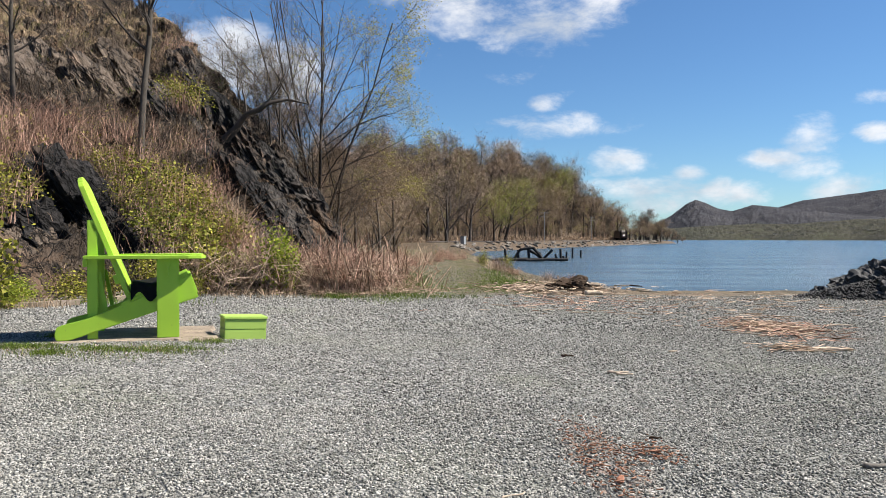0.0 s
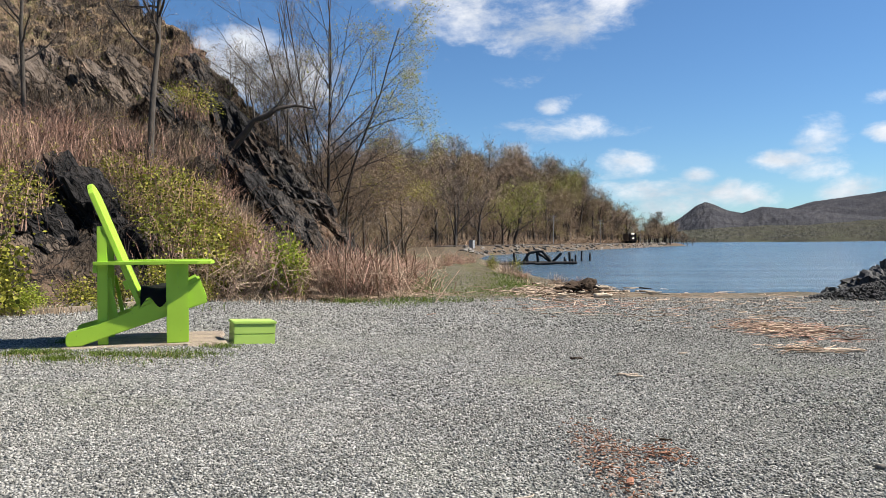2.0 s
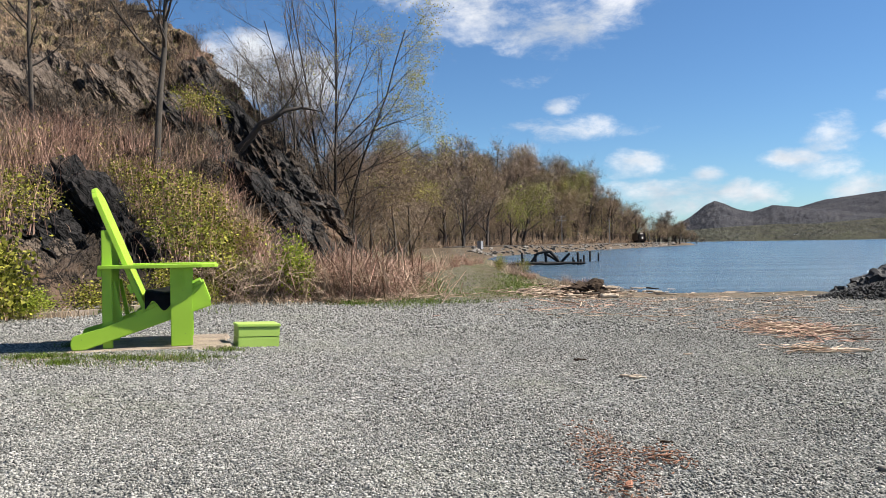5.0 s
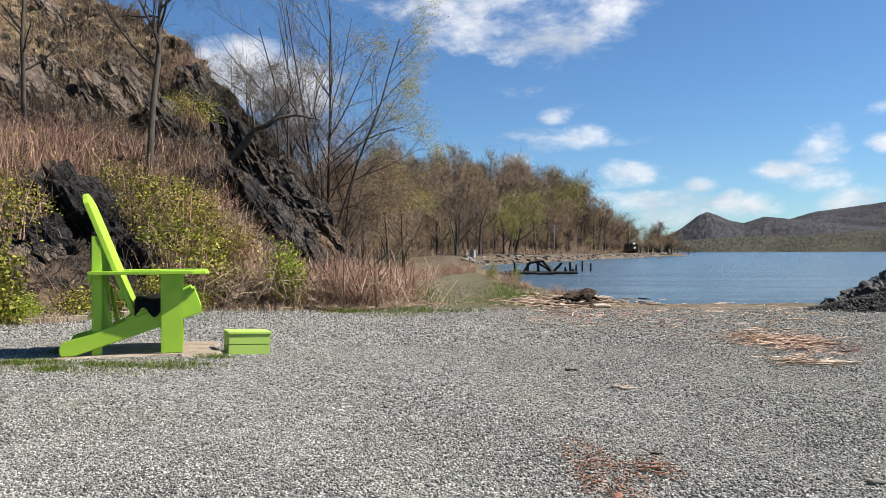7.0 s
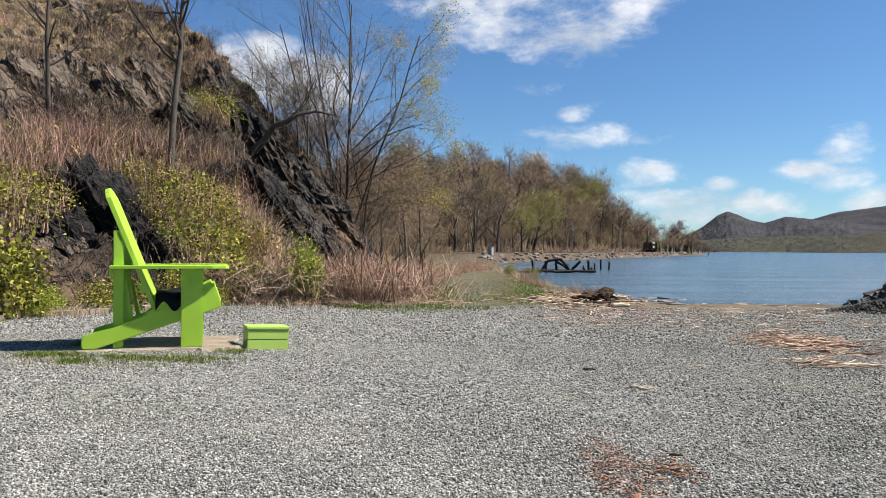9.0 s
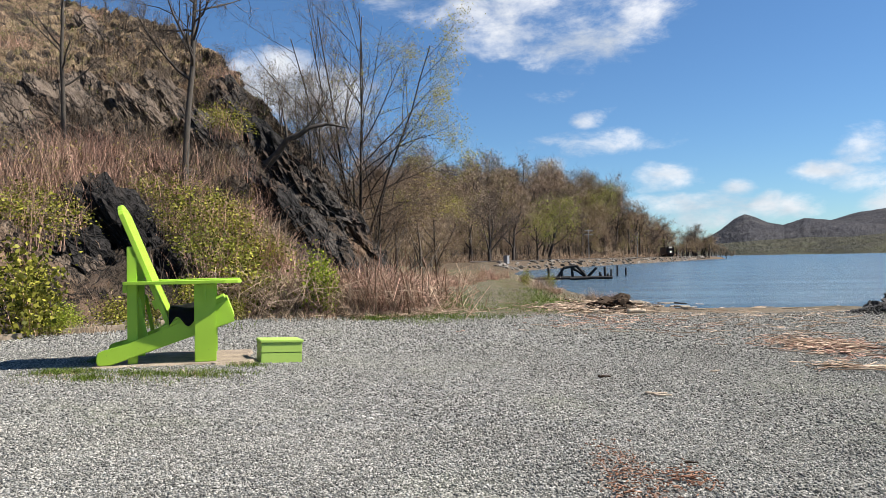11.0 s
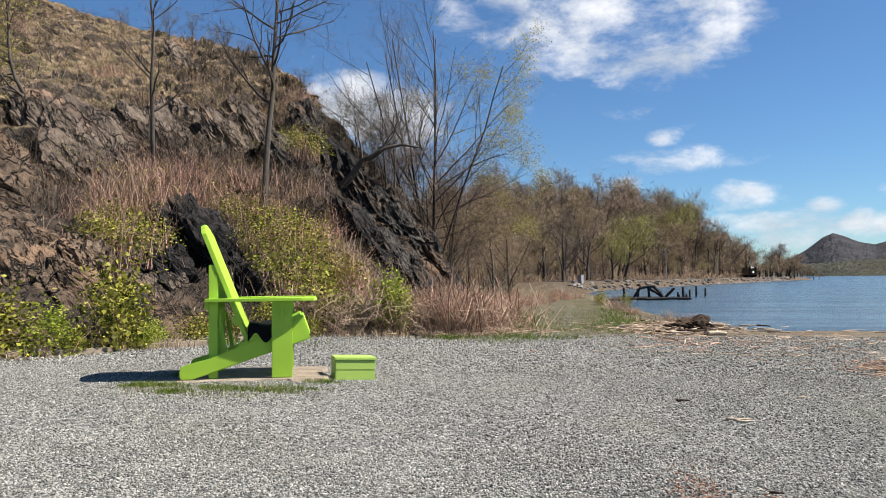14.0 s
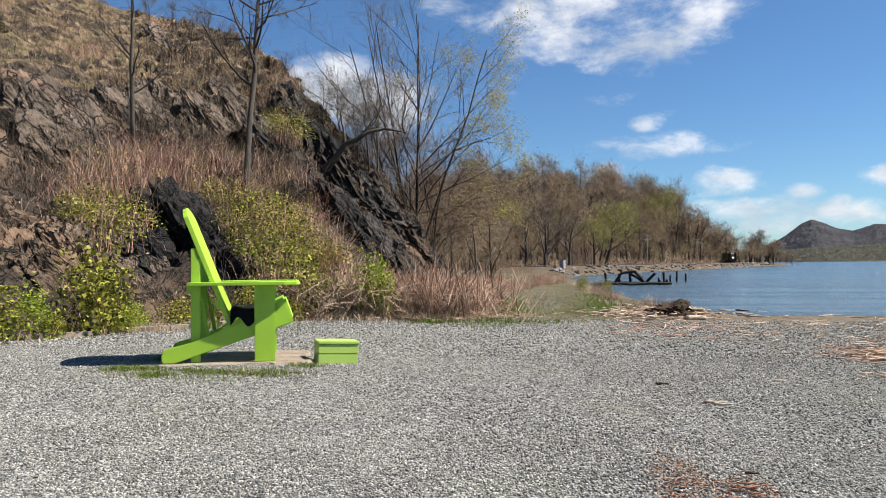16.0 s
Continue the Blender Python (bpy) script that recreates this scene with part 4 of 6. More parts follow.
for a, b in (((-3.9, -0.3, 0.12), (0.2, -0.2, 0.16)), ((-0.4, -0.4, 0.1), (3.8, -0.3, 0.18)), ((-3.0, 0.6, 0.2), (2.4, 0.6, 0.15))):
    part("beam", timber("ruin_beam", a, b, 0.17), wreck)
for x, y, h_ in ((13.9, 72, 0.8), (15.2, 75, 1.2), (16.4, 76, 0.9), (12.3, 70, 0.6)):
    root = thing("mooring_pile", pose(x, y, WATER_Z), "leaning old wooden pile standing in water", "pile", "old piles")
    part("post", timber("pile_post", (0, 0, -1.2), (0.12, 0, h_), 0.13), root)

# ---- the giant chair and its step ----
CH = pose(-5.629, 9.145, 0.0, 0, 0, 19.5)
chair = thing("adirondack_chair", CH, "giant lime-green painted wooden Adirondack chair on concrete", "chair")
WIDE = 1.36
stringer = [(0.0, 0.12), (0.004, 0.05), (0.03, 0.005), (0.2, 0.005), (1.996, 0.604), (1.87, 0.955), (1.065, 0.56), (0.44, 0.32), (0.06, 0.222), (0.02, 0.19)]
for y0 in (0.065, WIDE - 0.125):
    part("side_rail", prism("chair_side_rail", stringer, y0, y0 + 0.06, LIME, 0.012), chair)
for y0 in (0.0, WIDE - 0.06):
    part("front_leg", box("chair_front_leg", (1.395, y0, 0.005), (1.714, y0 + 0.06, 1.195), LIME, 0.01), chair)
for y0, y1 in ((-0.055, -0.003), (WIDE + 0.003, WIDE + 0.055)):
    part("arm_bracket", prism("chair_arm_bracket", [(1.54, 0.93), (1.56, 0.93), (1.575, 1.195), (1.515, 1.195)], y0, y1, LIME, 0.005), chair)
for k, y0 in enumerate((0.13, WIDE - 0.19)):
    post_ = part("back_post", box("chair_back_post", (0.43, y0, 0.005), (0.574, y0 + 0.06, 1.78), LIME, 0.01), chair)
    yy = (y0 + 0.063, y0 + 0.11) if k == 0 else (y0 - 0.05, y0 - 0.003)
    part("post_brace", prism("chair_post_brace", [(0.65, 0.38), (0.71, 0.4), (0.6, 1.0), (0.55, 1.0)], yy[0], yy[1], LIME, 0.006), post_)
for y0 in (-0.16, WIDE - 0.31):
    bm = bmesh.new()
    outline = [(0.39, 0.12), (0.39, 0.38), (1.3, 0.44), (1.9, 0.47), (2.06, 0.42), (2.1, 0.3), (2.1, 0.16), (2.04, 0.05), (1.85, 0.0), (1.3, 0.03)]
    if y0 > 0:
        outline = [(x, 0.47 - y) for x, y in outline]
    a = [bm.verts.new((x, y0 + y, 1.2)) for x, y in outline]
    b = [bm.verts.new((x, y0 + y, 1.25)) for x, y in outline]
    bm.faces.new(a), bm.faces.new(b)
    for k in range(len(a)):
        bm.faces.new((a[k], a[k - 1], b[k - 1], b[k]))
    part("armrest", bm_mesh("chair_armrest", bm, LIME, 0.008), chair)
# seat slats on the rails' upper edge
ux, uz = 0.805, 0.395
ul = math.hypot(ux, uz)
ux, uz = ux / ul, uz / ul
for k in range(7):
    s = k * 0.15 - 0.1
    c = Vector((1.065 + ux * s - uz * 0.028, WIDE / 2, 0.565 + uz * s + ux * 0.028))
    part("seat_slat", box("chair_seat_slat", (-0.0745, -WIDE / 2 + 0.065, -0.025), (0.0745, WIDE / 2 - 0.065, 0.025), LIME, 0.006), chair, "", pose(*c, 0, -math.degrees(math.atan2(uz, ux)), 0))
part("front_board", box("chair_front_board", (-0.025, 0.128, -0.3), (0.025, WIDE - 0.128, 0.02), LIME, 0.006), chair, "", pose(1.862, 0, 0.945, 0, -20, 0))
# back slats: a fan with a rounded head
lean = 21.3
back = pose(1.04, WIDE / 2, 0.52, 0, -lean, 0)
for k in range(7):
    x0 = -0.56 + k * 0.16
    mid = x0 + 0.077
    top_a, top_b = 2.05 - 0.62 * (abs(x0) ** 2.2), 2.05 - 0.62 * (abs(x0 + 0.154) ** 2.2)
    bm = bmesh.new()
    f = [bm.verts.new((0.035, y, z)) for y, z in ((x0, 0), (x0 + 0.154, 0), (x0 + 0.154, top_b), (mid, (top_a + top_b) / 2 + 0.012), (x0, top_a))]
    g = [bm.verts.new((-0.035, v.co.y, v.co.z)) for v in f]
    bm.faces.new(f), bm.faces.new(g)
    for q in range(5):
        bm.faces.new((f[q], f[q - 1], g[q - 1], g[q]))
    part("back_slat", bm_mesh("chair_back_slat", bm, LIME, 0.006), chair, "", back)
for z0 in (0.35, 1.2):
    part("back_rail", box("chair_back_rail", (-0.095, -0.55, z0), (-0.037, 0.55, z0 + 0.14), LIME, 0.006), chair, "", back)
part("rear_crossbar", box("chair_rear_crossbar", (0.37, 0.13, 1.08), (0.428, WIDE - 0.13, 1.196), LIME, 0.006), chair)

# a dark cloth left on the seat
bm = bmesh.new()
n_ = 12
grid = []
for i in range(n_ + 1):
    row = []
    for j in range(n_ + 1):
        s, t_ = i / n_, j / n_
        x = 1.03 + 0.4 * s
        z = 0.84 + 0.02 * math.sin(s * 5 + t_ * 4) + 0.02 * math.sin(t_ * 9)
        y = 0.03 + 0.9 * t_
        if j < 4:
            z -= (4 - j) * (0.055 + 0.016 * math.sin(s * 8.5 + 2.2))
            y = 0.035 + 0.006 * j
        row.append(bm.verts.new((x, y, z)))
    grid.append(row)
for i in range(n_):
    for j in range(n_):
        bm.faces.new((grid[i][j], grid[i + 1][j], grid[i + 1][j + 1], grid[i][j + 1]))
bmesh.ops.solidify(bm, geom=bm.faces[:], thickness=0.025)
cloth = tagged(new("cloth", bm_mesh("cloth", bm, BLACK, 0, True)), "crumpled black cloth lying over the chair seat", "cloth")
cloth.matrix_basis = CH

# slab below the chair
bm = bmesh.new()
rim = []
outline = [(-0.05, -0.08), (0.6, -0.14), (1.5, -0.1), (2.0, -0.2), (2.28, 0.05), (2.2, 0.7), (2.25, 1.45), (1.0, 1.6), (0.1, 1.5), (-0.1, 0.7)]
dense = []
for (ax, ay), (bx_, by_) in zip(outline, outline[1:] + outline[:1]):
    for k in range(5):
        f = k / 5
        dense.append((ax + (bx_ - ax) * f + random.uniform(-0.04, 0.04), ay + (by_ - ay) * f + random.uniform(-0.04, 0.04)))
lo = [bm.verts.new((x * 1.06 - 0.06, y * 1.14 - 0.1, -0.16)) for x, y in dense]
hi = [bm.verts.new((x, y, 0.0)) for x, y in dense]
mid_ = [bm.verts.new((x * 0.96 + 0.04, y * 0.95 + 0.04, 0.003)) for x, y in dense]
bm.faces.new(mid_)
for k in range(len(lo)):
    bm.faces.new((lo[k], lo[k - 1], hi[k - 1], hi[k]))
    bm.faces.new((hi[k], hi[k - 1], mid_[k - 1], mid_[k]))
slab = tagged(new("concrete_slab", bm_mesh("concrete_slab", bm, SLAB)), "worn sandy concrete slab under the chair", "slab", kind="structure")
slab.matrix_basis = CH

# the step: a long green box with a lid
step = thing("step_box", pose(-3.415, 9.84, float(ground_z(-3.1, 9.95)) - 0.02, 0, 2.5, 26) @ Matrix.Diagonal((0.92, 0.95, 0.96, 1)), "small lime-green wooden box used as a step", "box")
part("body", box("step_body", (0.02, 0.02, 0.0), (0.72, 0.5, 0.2), LIME_PALE, 0.008), step)
part("upper_board", box("step_upper_board", (0.02, 0.018, 0.206), (0.72, 0.502, 0.36), LIME_PALE, 0.006), step)
part("lid", box("step_lid", (0.0, 0.0, 0.363), (0.74, 0.52, 0.41), LIME_PALE, 0.012), step, "flat lid with rounded front edge")

# kerb of old concrete along the foot of the hill
kerb = tagged(new("concrete_kerb"), "broken old concrete kerb half sunk in gravel", "kerb", kind="structure")
for k, (x, y, l, a) in enumerate([(-11.6, 11.6, 1.6, 40), (-10.3, 12.8, 1.3, 42), (-8.9, 14.2, 1.4, 48), (-7.6, 15.8, 1.2, 52)]):
    bm = bmesh.new()
    bmesh.ops.create_cube(bm, size=1)
    bmesh.ops.subdivide_edges(bm, edges=bm.edges[:], cuts=3, use_grid_fill=True)
    for v in bm.verts:
        v.co = Vector((v.co.x * l, v.co.y * 0.22, v.co.z * 0.2)) + Vector((0, 0, 1)) * noise.noise(Vector((v.co.x * 3 + k, v.co.y * 4, k))) * 0.03
    part("kerb_stone", bm_mesh("kerb_stone", bm, SLAB, 0), kerb, "", pose(x, y, float(ground_z(x, y)) + 0.02, 0, 0, a))

# dark stone heap by the water
heap = [stone_mesh("heap_stone", 80 + k, STONE_DARK, 0.85, 3, 1.5) for k in range(5)]
rng = np.random.default_rng(21)
for k in range(150):
    ring = rng.random() ** 0.6
    a = rng.uniform(0, 2 * math.pi)
    x, y = 14.3 + math.cos(a) * ring * 3.4, 18.6 + math.sin(a) * ring * 1.6
    size = rng.choice([0.14, 0.2, 0.3, 0.44], p=[0.35, 0.35, 0.2, 0.1]) * rng.uniform(0.8, 1.15) * (1.1 - 0.3 * ring)
    z = float(ground_z(x, y)) + max(0.0, 1 - ring) * 1.15 + size * 0.2
    root = new("boulder", heap[k % 5])
    root.matrix_basis = pose(x, y, z, rng.uniform(-30, 30), rng.uniform(-30, 30), rng.uniform(0, 360)) @ Matrix.Diagonal((size * 1.25, size, size, 1))
    tagged(root, "dark angular quarry stone in a shore heap", "stone", "stone heap")
for k in range(60):
    x = rng.uniform(8.5, 16)
    y = 24.2 + rng.normal() * 0.5 if k % 2 else rng.uniform(25.4, 31)
    if k % 2 == 0:
        x = rng.normal() * 0.35 + 7.0
    size = rng.uniform(0.06, 0.2)
    root = new("shore_stone", bank_stones[k % 5])
    root.matrix_basis = pose(x, y, float(ground_z(x, y)) + size * 0.3, 0, 0, rng.uniform(0, 360)) @ Matrix.Diagonal((size * 1.3, size, size * 0.7, 1))
    tagged(root, "pale rounded stone at the water's edge", "stone", "shore stones")

for k, (x, y, lift, size) in enumerate(((13.5, 18.3, 0.35, 0.55), (14.3, 18.2, 0.6, 0.62), (15.1, 18.4, 0.75, 0.6), (14.0, 18.7, 0.95, 0.5), (14.9, 18.9, 1.15, 0.52), (15.9, 18.4, 0.5, 0.65), (12.9, 18.6, 0.2, 0.4))):
    root = new("boulder", heap[k % 5])
    root.matrix_basis = pose(x, y, float(ground_z(x, y)) + lift, 25 * k, 17 * k, 70 * k) @ Matrix.Diagonal((size * 1.25, size, size * 0.85, 1))
    tagged(root, "large dark quarry boulder on top of a heap", "stone", "stone heap")

# the heap's foot of small dark rubble
rg = np.random.default_rng(77)
rubble = []
ico = np.array([(1, 0, 0), (0, 1, 0), (-1, 0, 0), (0, -1, 0), (0, 0, 1), (0, 0, -1)], float)
tri = np.array([(0, 1, 4), (1, 2, 4), (2, 3, 4), (3, 0, 4), (1, 0, 5), (2, 1, 5), (3, 2, 5), (0, 3, 5)])
for k in range(2600):
    ring, a = rg.random() ** 0.55, rg.uniform(0, 2 * math.pi)
    x, y = 12.5 + math.cos(a) * ring * 2.5, 18.0 + math.sin(a) * ring * 0.9
    c = np.array([x, y, float(ground_z(x, y)) + (1 - ring) * 0.6])
    rubble.append((ico * rg.uniform(0.6, 1.2, (6, 1)) * rg.uniform(0.02, 0.055) + rg.normal(size=(6, 3)) * 0.006 + c, tri))
tagged(new("rubble", mesh_fast("rubble", *join(rubble), STONE_DARK)), "dark small rubble heaped at the foot of the stones", "rubble", kind="stuff")

# driftwood
def drift(x, y, length, r, turn, mat, bend=0.1, lift=0.0, label="bleached driftwood stick lying on the gravel", seed=0):
    rg = np.random.default_rng(seed)
    n = 6
    pts = [((k / n - 0.5) * length, math.sin(k * 1.1 + seed) * bend * length * 0.3, r * 0.8 + rg.normal() * r * 0.15) for k in range(n + 1)]
    rad = [r * (1 - 0.45 * k / n) * (1 + rg.normal() * 0.08) for k in range(n + 1)]
    v, f = tube_arrays(pts, rad, 6)
    me = mesh_fast("driftwood", v, f, mat)
    bm = bmesh.new()
    bm.from_mesh(me)
    bmesh.ops.holes_fill(bm, edges=bm.edges[:])
    bm.to_mesh(me)
    bm.free()
    ob = new("driftwood", me)
    ob.matrix_basis = pose(x, y, float(ground_z(x, y)) + lift, 0, 0, turn)
    return tagged(ob, label, "driftwood", "driftwood pieces")


drift(2.12, 7.65, 0.26, 0.022, 5, DRIFT, seed=1)
drift(2.18, 7.58, 0.2, 0.018, -12, DRIFT, seed=2)
drift(1.72, 8.75, 0.17, 0.02, -5, DRIFT_DARK, seed=3, label="short dark stick on the gravel")
drift(1.74, 5.2, 0.13, 0.012, -10, DRIFT_DARK, seed=4, label="short dark stick on the gravel")
drift(5.62, 9.2, 0.62, 0.036, -2, DRIFT, 0.2, seed=5, label="bleached driftwood branch with a dark butt")
drift(0.45, 4.05, 0.2, 0.008, 35, DRIFT, 0.3, seed=6)
drift(3.12, 4.52, 0.22, 0.022, 12, STONE_PALE, seed=7, label="flat grey driftwood chip on the gravel")
drift(3.35, 9.2, 0.16, 0.02, 30, DRIFT, seed=8)
for k in range(110):                                          # the drift line on the beach
    s = rng.random()
    if k < 74:
        x, y, l = 4.0 + rng.normal() * 1.15, 20.4 + rng.normal() * 1.5, rng.uniform(0.15, 0.7)
    elif k < 90:
        x, y, l = 6.4 + rng.normal() * 0.7, 11.8 + rng.normal() * 0.9, rng.uniform(0.3, 0.9)
    else:
        x, y, l = rng.uniform(4, 13), 15.5 + rng.normal() * 1.6, rng.uniform(0.3, 1.0)
    drift(x, y, l, rng.uniform(0.014, 0.042) * (1.0 if k < 74 else 0.5), rng.uniform(-85, 85), DRIFT if rng.random() < 0.75 else DRIFT_DARK, 0.2, rng.random() * 0.16 if k < 74 else 0.0, seed=100 + k)
drift(4.5, 18.9, 0.55, 0.09, 8, DRIFT, 0.1, seed=300, label="pale driftwood log on the drift line")
drift(3.3, 20.8, 0.8, 0.08, -15, DRIFT, 0.1, seed=301, label="pale driftwood log on the drift line")
for k in range(16):
    drift(4.1 + rng.normal() * 0.9, 19.9 + rng.normal() * 0.9, rng.uniform(0.25, 0.6), rng.uniform(0.04, 0.085), rng.uniform(-80, 80), DRIFT, 0.08, rng.random() * 0.06, seed=400 + k, label="short pale driftwood log on the drift line")
stump = stone_mesh("root_stump", 5, DRIFT_DARK, 0.75, 4, 3.2)
for x, y, s in ((3.95, 19.6, 0.45), (4.2, 20.5, 0.5), (3.5, 20.0, 0.34)):
    ob = new("root_clump", stump)
    ob.matrix_basis = pose(x, y, float(ground_z(x, y)) + s * 0.2, 0, 0, x * 90) @ Matrix.Diagonal((s * 1.35, s, s * 0.85, 1))
    tagged(ob, "dark matted root clump on the drift line", "root clump", "root clumps")

# reed straw washed up in mats
CRUMB = foliage("rusty_bark_crumbs", (0.12, 0.056, 0.034), (0.48, 0.27, 0.18), 0.0, 0.9)


def straw(n, cx, cy, sx, sy, seed, mat, lo=0.1, hi=0.45, heap=0.03, tilt=0.06, wide=0.007, spread=1.6):
    rg = np.random.default_rng(seed)
    x, y = cx + rg.normal(size=n) * sx, cy + rg.normal(size=n) * sy
    a = rg.uniform(-1.6, 1.6, n) if spread > 1.5 else 0.12 + rg.normal(size=n) * spread
    l = rg.uniform(lo, hi, n)
    d = np.stack([np.cos(a), np.sin(a), rg.normal(size=n) * tilt], 1) * l[:, None] / 2
    c = np.stack([x, y, ground_z(x, y) + 0.015 + rg.random(n) * heap], 1)
    up = np.array([0, 0, wide * 0.9])
    side = np.stack([-np.sin(a), np.cos(a), 0 * a], 1) * wide
    v = np.stack([c - d - side, c - d + side, c + d + side, c + d - side, c - d * 0.9 + up, c + d * 0.9 + up], 1).reshape(-1, 3)
    k = np.arange(n)[:, None] * 6
    f = np.concatenate([k + [0, 3, 5, 4], k + [4, 5, 2, 1], k + [0, 1, 2, 3]])
    return mesh_fast("reed_straw", v, f, mat)


for args, lab in (((190, 5.95, 11.7, 0.42, 0.5, 1, STRAW, 0.1, 0.5, 0.07, 0.1, 0.011, 0.75), "rusty reed straw washed up in a mat"), ((260, 6.1, 11.4, 0.5, 0.62, 21, STALK, 0.06, 0.35, 0.05, 0.1, 0.011, 1.0), "rust-brown stalks in a washed-up mat"), ((60, 5.2, 9.4, 0.28, 0.22, 2, STRAW, 0.08, 0.4, 0.04, 0.08, 0.011, 0.8), "pale reed straw scattered on gravel"), ((80, 5.6, 14.4, 2.0, 1.0, 22, STRAW, 0.08, 0.5, 0.02, 0.04, 0.012, 0.7), "loose reed straw strewn over the gravel"), ((130, 3.4, 16.2, 1.0, 1.1, 23, STALK, 0.08, 0.35, 0.02, 0.05, 0.014, 1.0), "brown stalk pieces strewn over the gravel"), ((330, 3.3, 20.0, 0.95, 1.1, 3, STRAW, 0.1, 0.5, 0.2, 0.12, 0.018, 1.0), "pale reed straw on the drift line"),
                  ((70, 7.4, 19.0, 2.4, 1.5, 12, STRAW, 0.1, 0.6, 0.03, 0.05, 0.013, 0.8), "bleached reed straw along the water's edge"), ((60, 7.2, 16.6, 2.4, 1.0, 4, STRAW, 0.1, 0.5, 0.03, 0.05, 0.012, 0.8), "thin line of washed-up reed straw"), ((300, 1.17, 4.7, 0.13, 0.5, 5, CRUMB, 0.008, 0.05), "rusty bark crumbs on the gravel"), ((120, 1.6, 4.75, 0.1, 0.14, 6, CRUMB, 0.008, 0.06), "rusty bark crumbs on the gravel"),
                  ((900, -3.2, 19.0, 1.5, 0.7, 7, STRAW, 0.2, 0.8, 0.14, 0.1, 0.011), "fallen pale stalks below the thicket"), ((2000, -3.4, 20.4, 1.1, 1.0, 8, STALK, 0.5, 1.3, 1.0, 0.8, 0.01), "criss-cross rusty stalks in the thicket"), ((900, -3.3, 19.4, 1.1, 0.8, 10, STRAW, 0.4, 1.1, 0.9, 0.9, 0.011), "bleached stalks in the rusty thicket"), ((1300, -6.0, 18.9, 1.1, 0.9, 9, STRAW, 0.4, 1.2, 1.0, 0.8, 0.012), "criss-cross straw stalks at the hill foot")):
    tagged(new("reed_straw", straw(*args)), lab, "straw", kind="stuff")
brick = thing("brick_piece", pose(1.2, 4.25, float(ground_z(1.2, 4.25)), 0, 0, 60), "broken orange brick piece on the gravel", "brick")
part("lump", stone_mesh("brick_lump", 9, simple("brick_red", (0.2, 0.08, 0.045), (0.42, 0.19, 0.11), 30), 0.7, 2), brick, "", pose(0, 0, 0.02) @ Matrix.Diagonal((0.065, 0.035, 0.035, 1)))

# ---- rock outcrops on the hill ----
def on_hill(bearing, rise):
    """Where the line of sight from the clearing, at that bearing and rise in degrees, meets the hill; else where it meets the ground."""
    a, b = radians(bearing), radians(rise)
    way = Vector((math.sin(a) * math.cos(b), math.cos(a) * math.cos(b), math.sin(b)))
    hit = hill_tree.ray_cast(Vector((0, 0, 1.5)), way)
    if hit[0]:
        return hit[0]
    r = 24.0 if rise > -2 else 1.5 / math.tan(radians(-rise))
    return Vector((math.sin(a) * r, math.cos(a) * r, float(ground_z(math.sin(a) * r, math.cos(a) * r))))


def outcrop_mesh(name, seed, mat, sx, sy, sz, shard=1.0):
    """A mass of schist split into slanting slabs."""
    bm = bmesh.new()
    bmesh.ops.create_icosphere(bm, subdivisions=5, radius=1)
    turn = Matrix(LAYERS).transposed()
    r_ = random.Random(seed)
    planes = [(Vector((r_.gauss(0, 1), r_.gauss(0, 1), r_.gauss(0, 0.8))).normalized(), r_.uniform(0.55, 0.9)) for _ in range(12)]
    for v in bm.verts:
        p = v.co.copy()
        for nrm, d in planes:
            over = p.dot(nrm) - d
            if over > 0:
                p -= nrm * over * 0.9
        q = Vector((p.x * sx, p.y * sy, p.z * sz))                # within the layers
        t_ = q + Vector((seed * 7.3, 0, 0))
        slab_ = t_.z * 2.4 + noise.fractal(t_ * 0.4, 0.8, 2, 3) * 0.7
        step_ = slab_ - math.floor(slab_)
        rib = noise.ridged_multi_fractal(Vector((t_.x * 0.35, t_.y * 1.5, t_.z * 2.2)), 0.9, 2.1, 4, 1.0, 2.0)
        d = (step_ ** 2 - 0.35) * 0.24 + (rib - 1.1) * 0.16 + noise.fractal(Vector((t_.x * 0.6, t_.y, t_.z * 2.5)) * 1.3, 0.75, 2.1, 5) * 0.16
        d += shard * ((noise.cell(Vector((t_.x * 0.7, t_.y * 1.8, t_.z * 2.6))) - 0.5) * 0.22 + (noise.cell(Vector((t_.x * 1.6 + 9, t_.y * 5.0, t_.z * 6.0))) - 0.5) * 0.1)
        p = turn @ q
        v.co = p + p.normalized() * d
    return bm_mesh(name, bm, mat)


